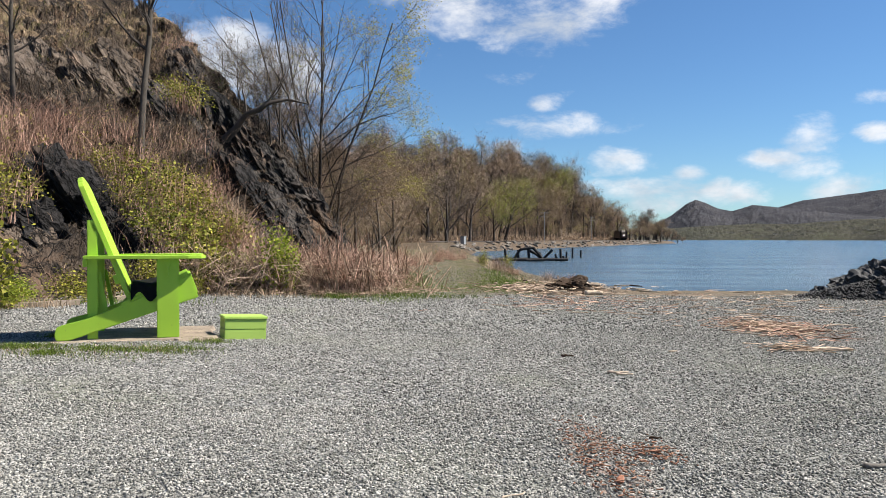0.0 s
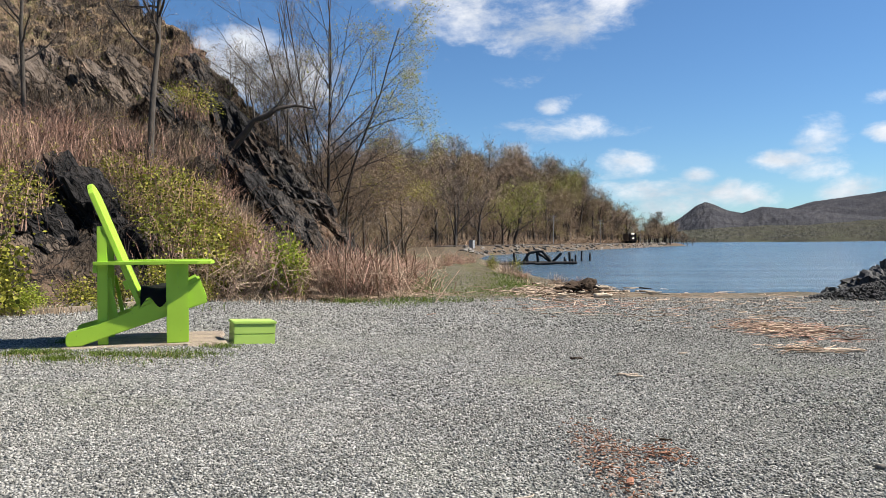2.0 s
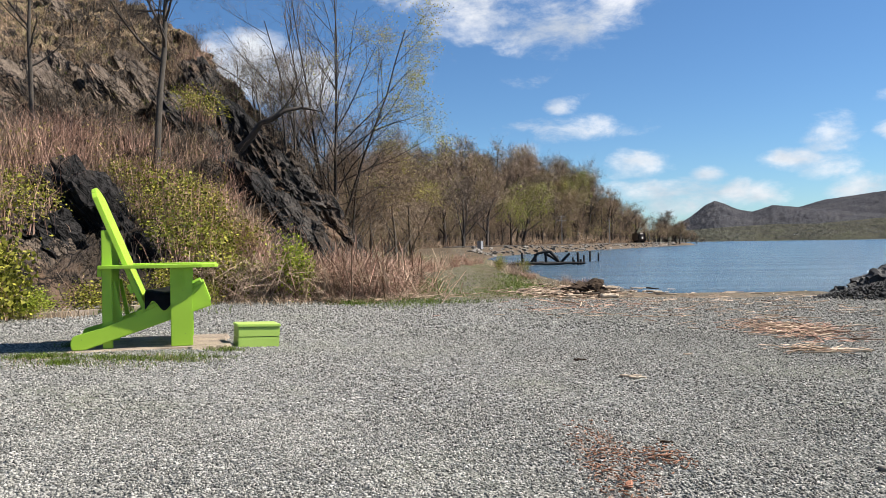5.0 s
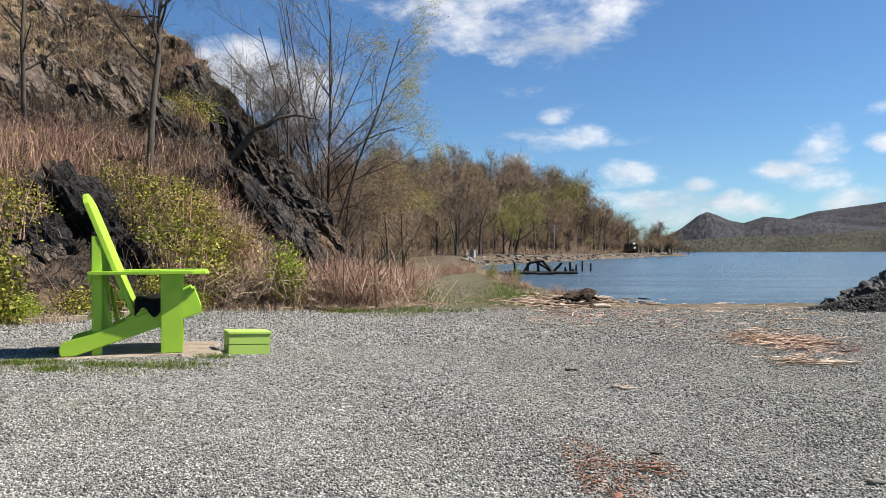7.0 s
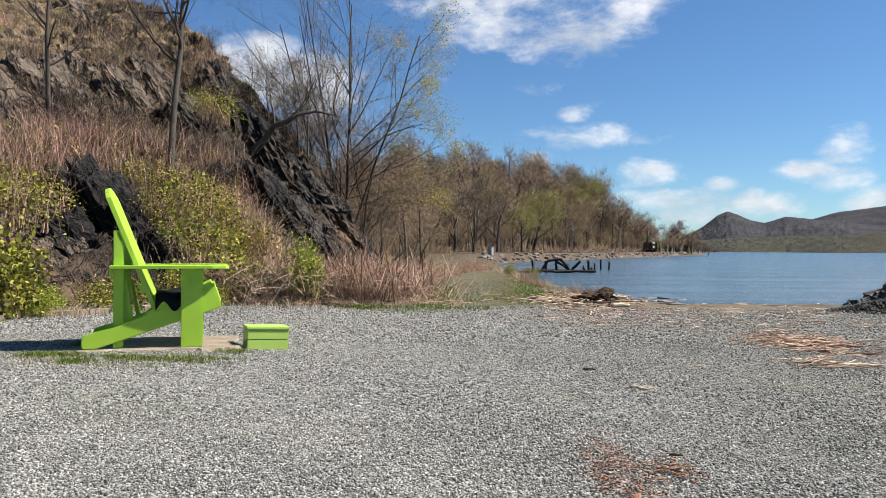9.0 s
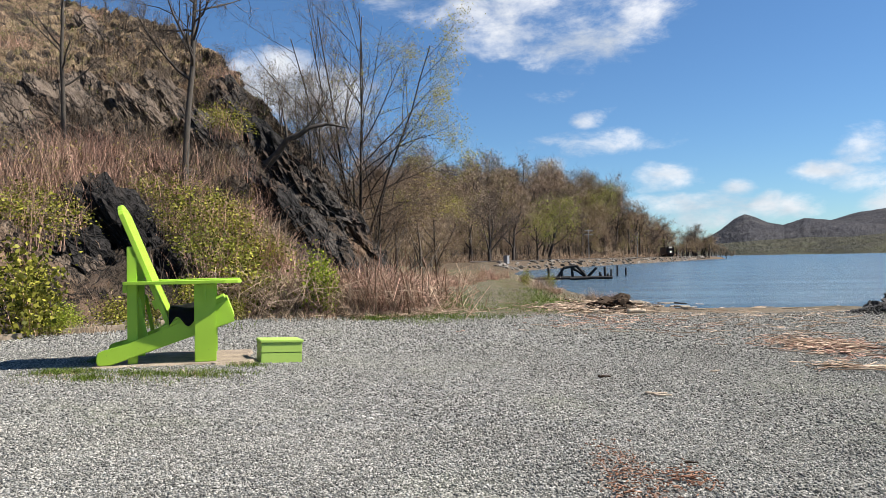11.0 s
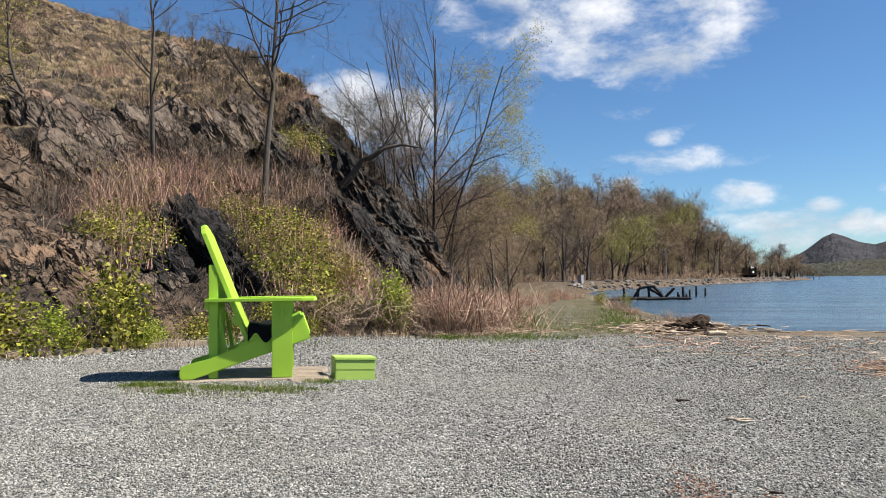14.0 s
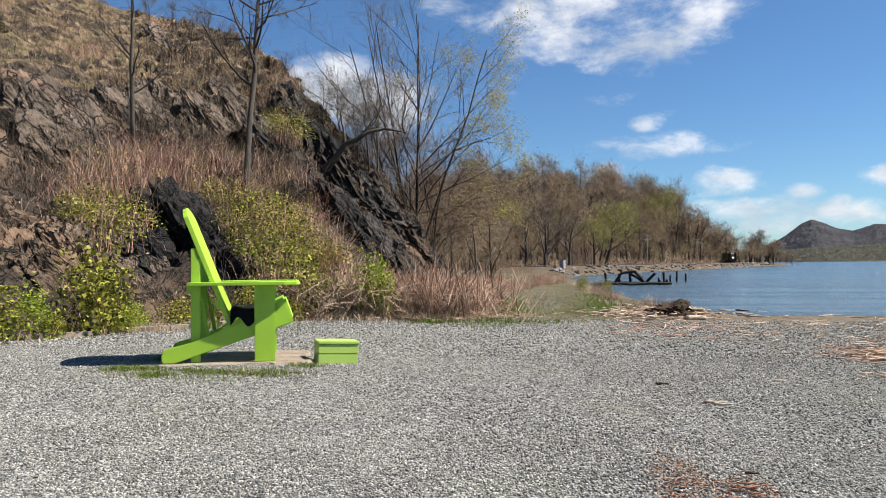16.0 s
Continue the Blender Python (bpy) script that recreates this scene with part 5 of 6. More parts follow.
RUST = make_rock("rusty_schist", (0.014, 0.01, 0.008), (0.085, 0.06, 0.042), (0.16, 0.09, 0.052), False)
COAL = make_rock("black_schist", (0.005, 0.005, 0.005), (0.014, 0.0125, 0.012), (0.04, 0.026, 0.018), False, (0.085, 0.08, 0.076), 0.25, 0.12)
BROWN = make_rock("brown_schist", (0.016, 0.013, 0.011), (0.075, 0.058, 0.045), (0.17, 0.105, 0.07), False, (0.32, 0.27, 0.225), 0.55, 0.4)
OUTCROPS = [  # bearing, rise, half sizes (down the layers, along them, across them), sunk, seed
    (-45.6, 8.0, (2.8, 2.2, 1.3), 0.3, 33, RUST), (-37.0, 9.6, (4.2, 2.4, 0.9), 0.45, 34, ROCK), (-32.6, 10.6, (4.0, 2.2, 0.8), 0.45, 35, ROCK),
    (-30.0, 1.6, (2.5, 1.7, 1.4), 0.3, 1, COAL), (-27.6, -0.6, (1.3, 1.0, 0.7), 0.3, 12, COAL), (-32.6, 0.2, (1.5, 1.2, 0.8), 0.3, 32, COAL), (-26.2, 12.6, (2.8, 1.8, 0.7), 0.3, 2, ROCK), (-40.2, 10.6, (2.8, 1.9, 1.0), 0.6, 3, ROCK), (-42.2, 2.0, (2.0, 1.6, 0.9), 0.4, 4, RUST),
    (-19.4, 9.6, (3.0, 2.0, 1.0), 0.3, 5, COAL), (-17.6, 7.8, (3.0, 2.0, 1.0), 0.3, 16, COAL), (-16.0, 6.0, (2.8, 1.8, 0.9), 0.3, 6, ROCK), (-14.2, 4.4, (2.4, 1.7, 0.9), 0.3, 17, ROCK), (-12.4, 2.8, (2.0, 1.5, 0.8), 0.3, 7, COAL), (-10.9, 1.2, (1.4, 1.2, 0.6), 0.4, 18, ROCK),
    (-21.0, 12.6, (3.0, 1.8, 0.9), 0.4, 8, ROCK), (-18.6, 5.0, (2.8, 1.7, 0.8), 0.4, 9, COAL), (-16.6, 3.4, (2.4, 1.5, 0.7), 0.3, 19, COAL), (-14.6, 1.8, (2.0, 1.4, 0.6), 0.3, 20, ROCK), (-20.6, 7.4, (2.8, 1.6, 0.8), 0.4, 14, ROCK), (-22.8, 10.0, (2.6, 1.6, 0.7), 0.4, 21, ROCK), (-13.0, 0.8, (1.5, 1.2, 0.6), 0.3, 22, ROCK),
    (-31.7, 17.4, (2.4, 1.4, 0.6), 0.3, 10, ROCK), (-31.2, 12.4, (2.6, 1.6, 0.7), 0.3, 11, ROCK), (-28.6, 12.0, (2.4, 1.5, 0.6), 0.3, 23, ROCK), (-35.4, 11.6, (2.6, 1.5, 0.6), 0.3, 24, ROCK), (-38.4, 8.0, (2.6, 1.6, 0.7), 0.4, 25, ROCK),
    (-38.6, 1.2, (1.6, 1.2, 0.7), 0.4, 13, RUST), (-43.8, 0.2, (1.6, 1.4, 0.8), 0.4, 26, RUST), (-40.2, -0.4, (1.4, 1.2, 0.7), 0.3, 27, RUST), (-36.6, -0.6, (1.3, 1.1, 0.6), 0.4, 28, RUST), (-34.6, 1.4, (1.5, 1.2, 0.6), 0.4, 15, ROCK), (-44.4, 5.0, (2.2, 1.5, 0.8), 0.4, 29, RUST), (-33.0, -0.6, (1.2, 1.0, 0.6), 0.4, 30, ROCK), (-25.0, -1.0, (1.3, 1.0, 0.5), 0.5, 31, ROCK),
]
for bearing, rise, size, sunk, seed, mat in OUTCROPS:
    upper = mat is ROCK and bearing < -24
    if upper:                                                 # the drier, browner ledges of the open slope
        mat = BROWN
    p = on_hill(bearing, rise)
    away = Vector((math.sin(radians(bearing)), math.cos(radians(bearing)), 0))
    p = p + away * sunk * size[1]
    ob = new("rock_outcrop", outcrop_mesh("rock_outcrop", seed, mat, *size, 0.35 if upper or mat is RUST else 1.0))
    ob.matrix_basis = pose(*p)
    tagged(ob, "rust-stained layered schist outcrop at the hill foot" if mat is RUST else "brown weathered schist ledge on the turfy slope" if upper else "dark slanting schist outcrop on the hillside", "rock", "rock outcrops", "structure")

# ---- trees on and by the hill ----
YELLOW_PLAN = [(12, 0.5, 50, 0.02, 0.12, 7, 0.22), (7, 0.5, 46, 0.0, 0.15, 5), (5, 0.55, 42, -0.03, 0.17, 4), (3, 0.6, 40, -0.05, 0.2, 3)]
NEAR_PLAN = [(18, 0.3, 62, 0.03, 0.04, 8, 0.36), (7, 0.5, 46, 0.06, 0.13, 5), (5, 0.55, 42, 0.05, 0.17, 4), (3, 0.6, 40, 0.03, 0.2, 3)]
FAN_PLAN = [(9, 0.4, 38, 0.03, 0.05, 7, 0.2), (8, 0.46, 36, 0.02, 0.09, 5), (5, 0.52, 38, 0.01, 0.14, 3), (3, 0.55, 38, 0.0, 0.18, 3)]
THIN_PLAN = [(12, 0.26, 52, 0.06, 0.05, 6), (6, 0.5, 42, 0.06, 0.14, 4), (4, 0.6, 40, 0.05, 0.16, 3)]
p = on_hill(-25.5, 6.0)
plant("tree", tree_meshes("bare_tree", 3, 12.0, 0.14, NEAR_PLAN, BARK, TWIG, limb_mat=BARK_DARK, twigs=1800, twig_len=0.4, twig_wide=0.012), pose(p.x, p.y, p.z - 0.1, 0, 2, 140), "leafless grey-barked tree rooted on the rocky slope", "tree")
p = on_hill(-34.0, 9.3)
plant("tree", tree_meshes("thin_tree", 5, 8.5, 0.1, THIN_PLAN, BARK, TWIG, twigs=500, twig_len=0.35, twig_wide=0.012), pose(p.x, p.y, p.z - 0.1, 0, 0, 40), "thin leafless tree on the grassy slope", "tree")
p = on_hill(-41.6, 12.0)
plant("tree", tree_meshes("yellow_tree", 8, 5.0, 0.1, YELLOW_PLAN, BARK, TWIG, LEAF_YELLOW, 0.1, 3600, twigs=1500, twig_len=0.35), pose(p.x, p.y, p.z - 0.1, 0, 0, 0), "small tree with yellow buds on the slope", "tree")
fan = [((0.05 * k - 0.15, 0.06 * (k % 3) - 0.06, -0.3), (dx, math.cos(k * 2.1) * 0.2, 1.0), share) for k, (dx, share) in enumerate([(-0.34, 0.74), (-0.2, 0.9), (-0.1, 0.98), (0.0, 1.0), (0.07, 1.0), (0.16, 0.98), (0.28, 0.9)])]
fan += [((0.12, 0.05, z0), (dx, dy, rise_), share) for z0, dx, dy, rise_, share in ((4.2, 1.0, -0.2, 0.75, 0.44), (5.2, 1.0, 0.3, 1.0, 0.46), (3.4, 1.0, 0.1, 0.42, 0.42), (6.2, 1.0, -0.3, 1.2, 0.4), (2.8, 1.0, 0.3, 0.2, 0.36), (4.2, -0.9, 0.3, 1.0, 0.34), (5.6, -0.8, -0.2, 1.0, 0.34), (2.2, 1.0, -0.4, 0.1, 0.3), (3.0, -1.0, -0.4, 0.5, 0.3))]
LEAF_BUD = foliage("olive_yellow_buds", (0.24, 0.22, 0.05), (0.56, 0.5, 0.13), 0.45)
fx, fy = -7.0, 35.0
plant("tree", tree_meshes("fan_tree", 11, 14.2, 0.085, FAN_PLAN, BARK_DARK, TWIG_FAR, LEAF_BUD, 0.09, 7500, starts=fan, limb_mat=BARK, twigs=15000, twig_len=0.5, twig_wide=0.008, clumps=330), pose(fx, fy, 1.5, 0, 0, 0), "many-stemmed tree with sparse yellow-green spring buds", "tree", labels={"leaves": "sparse yellow-green buds"})
# a crooked limb leaning out of the cliff
pts = [(-18.9, 8.4, 29.0), (-18.0, 9.4, 28.6), (-17.2, 10.6, 28.4), (-16.2, 11.0, 28.2), (-15.2, 11.7, 28.2), (-13.6, 12.0, 28.4), (-11.9, 11.7, 28.6)]
line3 = [(math.sin(radians(a)) * r, math.cos(radians(a)) * r, 1.5 + math.tan(radians(e)) * r) for a, e, r in pts]
crook = thing("crooked_tree", pose(0, 0, 0), "crooked dark tree limb leaning out of the cliff", "tree")
part("trunk", mesh_fast("crooked_trunk", *tube_arrays(line3, [0.19, 0.15, 0.11, 0.13, 0.09, 0.06, 0.02], 8), BARK_DARK), crook)
out, tips = [], []
rng = np.random.default_rng(4)
for k in (2, 3, 4, 5, 6):
    grow(rng, line3[k], (rng.normal() * 0.5, rng.normal() * 0.5, 1), 2.2, 0.05, 0, [(5, 0.5, 40, 0.05, 0.15, 4), (4, 0.5, 40, 0.05, 0.2, 3)], out, tips)
part("branchwork", mesh_fast("crooked_branchwork", *join([a for _, a in out]), BARK), crook)["kind"] = "stuff"

# bushy bare trees between the cliff and the far wood, and on the crest
MID = [tree_meshes("mid_tree", 70 + k, 7.5, 0.12, FORK_PLAN, BARK, TWIG_FAR, [None, LEAF_OLIVE, LEAF_FAR, LEAF_YELLOW][k], 0.14, [0, 700, 1100, 500][k], twigs=2600, twig_len=0.9, twig_wide=0.016) for k in range(4)]
MID_LABEL = ["bare grey shrubby tree below the cliff", "shrubby tree with olive buds below the cliff", "small tree in fresh green below the cliff", "shrubby tree with yellow buds below the cliff"]
for x, y, s in ((-5.0, 36.5, 0.75), (-4.0, 40, 0.8), (-6.6, 38, 0.8), (-3.4, 44, 0.8), (-5.6, 33.5, 0.5), (-7.6, 36.8, 0.95), (-8.6, 37.6, 1.0), (-9.8, 38.4, 1.0), (-6.0, 36.0, 0.85), (-10.8, 40.0, 1.05)):
    plant("small_tree", MID[0], pose(x, y, top_z(x, y) - 0.1, 0, 0, x * 77) @ Matrix.Diagonal((s * 1.2, s * 1.2, s, 1)), MID_LABEL[0], "tree", "trees below the cliff")
CREST = tree_meshes("crest_shrub", 79, 4.2, 0.06, [(12, 0.55, 34, 0.1, 0.08, 5, 0.04), (7, 0.5, 38, 0.05, 0.14, 3), (4, 0.6, 38, 0.03, 0.16, 3)], BARK, TWIG, LEAF_OLIVE, 0.07, 260, twigs=1900, twig_len=0.55, twig_wide=0.011)
for k in range(46):
    y = rng.uniform(40, 105)
    x = y * rng.uniform(-0.25, -0.055) - 1.0
    kind = int(rng.choice([0, 1, 2, 3], p=[0.5, 0.25, 0.08, 0.17]))
    s = rng.uniform(0.6, 1.05) * (0.4 + y / 230)
    plant("small_tree", MID[kind], pose(x, y, top_z(x, y) - 0.1, 0, 0, rng.uniform(0, 360)) @ Matrix.Diagonal((s, s, s, 1)), MID_LABEL[kind], "tree", "trees below the cliff")
for k in range(80):                                           # low growth along the wood's edge
    y = rng.uniform(104, 300)
    x = float(np.interp(y, [104, 110, 142, 195, 250, 318], [3, 5.5, 20, 46, 75, 108])) - 13 - abs(rng.normal()) * 6
    s = rng.uniform(0.45, 0.8)
    kind = int(rng.choice([0, 1, 2, 3], p=[0.45, 0.35, 0.1, 0.1]))
    plant("sapling", MID[kind], pose(x, y, float(ground_z(x, y)) - 0.1, 0, 0, rng.uniform(0, 360)) @ Matrix.Diagonal((s * 1.2, s * 1.2, s, 1)), MID_LABEL[kind].replace("below the cliff", "at the wood's edge"), "sapling", "saplings at the wood's edge")
for bearing, rise, s in [(-17.8, 12.4, 0.8), (-19.2, 13.8, 0.65), (-16.2, 10.8, 0.9), (-15.2, 9.4, 1.0), (-14.4, 8.2, 1.0), (-29.0, 18.2, 0.55), (-31.3, 19.0, 0.5), (-26.9, 17.4, 0.5), (-28.1, 16.7, 0.45), (-29.9, 17.9, 0.5), (-33.0, 19.2, 0.5), (-22.6, 15.2, 0.45), (-43.6, 16.2, 0.5), (-41.1, 16.4, 0.45), (-36.5, 19.0, 0.4)]:
    p = on_hill(bearing, rise)
    if p.z < 3:
        p = on_hill(bearing, rise - 1.5)
    plant("crest_shrub", CREST, pose(p.x, p.y, p.z - 0.1, 0, 0, bearing * 40) @ Matrix.Diagonal((s, s, s, 1)), "bare twiggy shrub on the hill crest", "shrub", "crest shrubs")

# ---- shrubs and thickets ----
def shrub_meshes(name, seed, height, spread, stems, stem_mat, leaf_mat=None, leaves=0, leaf_size=0.07, width=0.014, low=0.15):
    rg = np.random.default_rng(seed)
    base = np.stack([rg.normal(size=stems) * spread * 0.45, rg.normal(size=stems) * spread * 0.45, np.full(stems, -0.12)], 1)
    hs = height * rg.uniform(0.2, 1.35, stems)
    made = {"stems": mesh_fast(name + "_stems", *stalk_arrays(rg, base, hs, width, rg.uniform(0.12, 0.4, stems) if leaf_mat is LEAF or leaf_mat is LEAF_DARK else rg.uniform(0.1, 1.0, stems)), stem_mat)}
    if leaf_mat is not None:
        r = rg.random((leaves, 1)) ** 0.5
        a = rg.uniform(0, 2 * math.pi, (leaves, 1))
        zz = low + (1 - low) * rg.random((leaves, 1)) ** 0.8
        lump = 1 + 0.35 * np.sin(a * 3 + seed) * np.sin(zz * 6 + seed)
        at = np.concatenate([np.cos(a) * r * spread * lump, np.sin(a) * r * spread * lump, zz * height * (1.08 - 0.45 * r * r)], 1)
        # leaves gather in sprays
        hub = at[rg.integers(0, leaves, max(10, leaves // 11))]
        at = hub[rg.integers(0, len(hub), leaves)] + rg.normal(size=(leaves, 3)) * leaf_size * 1.7
        at[:, 2] = np.maximum(at[:, 2], 0.02)
        made["leaves"] = mesh_fast(name + "_leaves", *leaf_arrays(rg, at, leaf_size), leaf_mat)
    return made


GREEN_SHRUBS = [shrub_meshes("green_shrub", 20 + k, 1.35, 0.95, 130, STALK, LEAF_DARK if k < 1 else LEAF, 1000, 0.1) for k in range(4)]
RED_BRUSH = [shrub_meshes("red_brush", 30 + k, 1.5, 1.0, 300, STRAW if k == 2 else STALK, LEAF_YELLOW if k == 1 else None, 160, 0.06, 0.019) for k in range(3)]
RED_HILL = [shrub_meshes("red_twigs", 90 + k, 1.45, 1.5, 270, (STALK, STALK, TWIG_FAR)[k], LEAF_YELLOW if k == 1 else None, 160, 0.08, 0.013) for k in range(3)]
TAN_BRUSH = [shrub_meshes("tan_brush", 35 + k, 1.3, 0.9, 360, STRAW if k else STALK, None, 0, 0.06, 0.018) for k in range(2)]
GREY_BRUSH = [shrub_meshes("grey_brush", 38 + k, 1.3, 0.9, 200, TWIG, LEAF_OLIVE if k else None, 130, 0.06, 0.012) for k in range(2)]
GREEN = [(-25.4, 3.6), (-23.3, 1.8), (-21.3, 0.4), (-27.4, 4.6), (-24.0, -0.8), (-20.1, -1.1), (-22.4, 3.4), (-26.2, 2.2), (-19.3, 0.1), (-36.6, 4.0), (-37.8, 2.9), (-35.8, 1.6), (-25.0, 1.0), (-22.6, 0.2), (-21.6, 2.0), (-24.4, 2.6), (-22.8, -1.6), (-21.0, -1.8), (-33.8, 2.4), (-19.0, -1.4), (-23.5, 11.2), (-22.3, 10.6)]
RED = [(-33.5, 7.0), (-31.3, 6.4), (-29.4, 5.8), (-33.8, 8.4), (-27.0, 8.0), (-32.2, 5.2), (-27.8, 6.4), (-34.5, 6.0), (-35.5, 7.2), (-31.2, 8.8), (-36.7, 6.0), (-29.4, 7.5), (-32.5, 6.4), (-34.6, 4.4), (-36.4, 3.6), (-38.4, 5.2), (-25.2, 6.0), (-23.4, 7.4)]
TAN = [(-18.9, -0.8), (-17.5, -0.9), (-18.2, -2.3), (-20.7, -2.0), (-17.0, -2.3), (-19.6, 1.2), (-20.4, 3.0), (-18.6, 1.0)]
GREY = [(-24.5, 7.9), (-22.0, 8.6), (-23.3, 5.7), (-38.7, 8.6), (-40.2, 7.2), (-36.0, 10.0), (-33.0, 11.0), (-28.6, 10.2), (-25.4, 10.4), (-38.0, 13.0), (-35.2, 14.0), (-30.0, 14.6), (-27.4, 15.0), (-42.0, 9.0), (-18.0, 11.2), (-24.0, 13.4), (-41.4, 6.0)]
for names, spots, lab, cat, grp in ((GREEN_SHRUBS, GREEN, "shrub in fresh green leaf on the rocky slope", "shrub", "green shrubs"), (RED_HILL, RED, "thicket of rusty bare stalks on the slope", "thicket", "rusty thickets"),
                                    (TAN_BRUSH, TAN, "tangle of straw-coloured dead stalks at the hill foot", "thicket", "straw thickets"), (GREY_BRUSH, GREY, "grey bare brush on the hillside", "brush", "grey brush")):
    for k, (bearing, rise) in enumerate(spots):
        p = on_hill(bearing, rise)
        s = rng.uniform(0.75, 1.2)
        plant(cat, names[k % len(names)], pose(p.x, p.y, p.z - 0.05, 0, 0, rng.uniform(0, 360)) @ Matrix.Diagonal((s, s, s, 1)), lab, cat, grp)

for k in range(64):                                           # sparse brush all over the slope
    p = Vector(hill_points(rng, 1, 0.28, 0.72, 0.12, 0.95)[0])
    s = rng.uniform(0.45, 0.95)
    kit, lab = (GREY_BRUSH, "grey bare brush on the hillside") if k % 3 else (RED_HILL, "thicket of rusty bare stalks on the slope")
    plant("brush", kit[k % 2], pose(p.x, p.y, p.z - 0.05, 0, 0, rng.uniform(0, 360)) @ Matrix.Diagonal((s, s, s * rng.uniform(0.7, 1.2), 1)), lab, "brush", "grey brush" if k % 3 else "rusty thickets")

# on the flat: green bushes at the hill foot and the big rusty thicket by the track
FLAT = [  # x, y, kind, scale
    (-11.1, 11.2, "low", 1.0), (-10.5, 12.0, "low", 0.7), (-12.1, 10.4, "low", 0.8), (-9.6, 13.0, "low", 0.9), (-9.2, 13.6, "low", 0.5), (-8.5, 14.5, "low", 0.6), (-7.9, 15.2, "low", 0.45), (-12.8, 9.4, "low", 1.1), (-10.1, 13.8, "low", 0.7), (-7.3, 16.1, "low", 0.65), (-9.0, 13.2, "low", 0.3), (-10.0, 12.2, "low", 0.3), (-6.6, 16.8, "low", 0.3),
    (-4.75, 18.0, "tall", 0.95), (-4.4, 17.9, "tall", 0.7), (-7.0, 18.2, "low", 1.0), (-6.4, 18.8, "low", 0.9),
    (-4.2, 19.2, "red", 0.9), (-3.5, 19.0, "red", 0.95), (-2.9, 19.6, "red", 0.95), (-2.4, 20.2, "red", 0.9), (-3.2, 20.4, "red", 1.0), (-4.0, 20.8, "red", 1.0), (-4.9, 20.4, "red", 1.0), (-5.5, 21.2, "red", 1.1), (-2.2, 21.4, "red", 0.85), (-3.0, 22.2, "red", 1.0), (-4.4, 22.6, "red", 1.1), (-6.0, 19.6, "tan", 1.0), (-5.4, 18.9, "tan", 0.9), (-6.6, 20.6, "tan", 1.2), (-2.7, 24.0, "red", 1.0), (-3.8, 24.6, "red", 1.1), (-5.0, 24.4, "red", 1.1),
    (-3.0, 19.0, "tan", 0.7), (-3.8, 18.6, "tan", 0.6), (-2.0, 20.4, "tan", 0.5),
    (-3.4, 34, "red", 0.9), (-2.6, 36, "red", 0.9), (-1.9, 38, "red", 0.85), (-3.2, 39, "red", 1.0), (-1.0, 41, "red", 0.8), (-2.2, 43, "red", 0.9), (-0.4, 45, "red", 0.8), (-1.6, 48, "red", 0.9), (0.6, 49, "red", 0.8), (-0.4, 52, "red", 0.9), (1.2, 54, "red", 0.8), (0.2, 58, "red", 0.9), (1.8, 60, "red", 0.8), (-3.4, 30, "red", 0.8), (-3.0, 44, "red", 1.0), (-3.6, 50, "red", 1.1),
    (3.2, 36, "tan", 0.6), (3.8, 38, "low", 0.5), (3.4, 42, "tan", 0.6), (3.0, 46, "low", 0.5), (3.2, 52, "tan", 0.7), (3.6, 33, "tan", 0.45), (5.0, 30, "tan", 0.45), (5.6, 28, "tan", 0.4),
]
LEAF_BRIGHT = foliage("bright_new_leaves", (0.08, 0.12, 0.01), (0.5, 0.55, 0.08), 0.35)
LOW_SHRUBS = [shrub_meshes("low_shrub", 50 + k, 1.55, 0.75, 34, STALK, LEAF if k != 1 else LEAF_BRIGHT, 1250, 0.125, low=0.04) for k in range(3)]
TALL_SHRUB = [shrub_meshes("tall_shrub", 55, 1.8, 0.36, 70, STALK, LEAF_BRIGHT, 900, 0.11, low=0.1)]
kinds = {"low": (LOW_SHRUBS, "leafy green shrub at the hill foot", "shrub"), "tall": (TALL_SHRUB, "upright bright green shrub in the rusty thicket", "shrub"), "red": (RED_BRUSH, "dense thicket of rusty dead stalks by the track", "thicket"), "tan": (TAN_BRUSH, "tangle of straw-coloured dead stalks", "thicket")}
for k, (x, y, kind, s) in enumerate(FLAT):
    meshes, lab, cat = kinds[kind]
    if kind == "low" and x < -7:                              # behind the kerb
        x, y = x - 0.35, y + 0.55
    if kind == "red":
        s *= 0.68 if y > 28 else 0.88
    plant(cat, meshes[k % len(meshes)], pose(x, y, top_z(x, y) - 0.03, 0, 0, rng.uniform(0, 360)) @ Matrix.Diagonal((s, s, s * (rng.uniform(0.7, 1.4) if kind == "low" else rng.uniform(0.75, 1.25)), 1)), lab, cat, "flat " + cat + "s")

# dry grass and litter on the hill, green tufts below
n = 60000
base = hill_points(rng, n, 0.2, 0.97, 0.02, 1.0)
base = base + rng.normal(size=base.shape) * [0.12, 0.12, 0.0]
keep = rng.random(n) < np.interp(base[:, 0], [-20, -14, -10], [1.0, 0.4, 0.05])
base = base[keep] - [0, 0, 0.05]
tagged(new("dry_grass", mesh_fast("dry_grass", *stalk_arrays(rng, base, rng.uniform(0.08, 0.34, len(base)), 0.02, 0.9), DRYGRASS)), "pale dry grass on the hill ledges", "grass", kind="stuff")
base = hill_points(rng, 16000, 0.25, 0.8, 0.3, 1.0)
base = base[[noise.noise(Vector(b) * 0.35) > 0.05 for b in base]] - [0, 0, 0.04]
tagged(new("green_grass", mesh_fast("green_grass", *stalk_arrays(rng, base, rng.uniform(0.08, 0.26, len(base)), 0.022, 0.8), GRASS)), "olive-green grass tufts on the upper slope", "grass", kind="stuff")
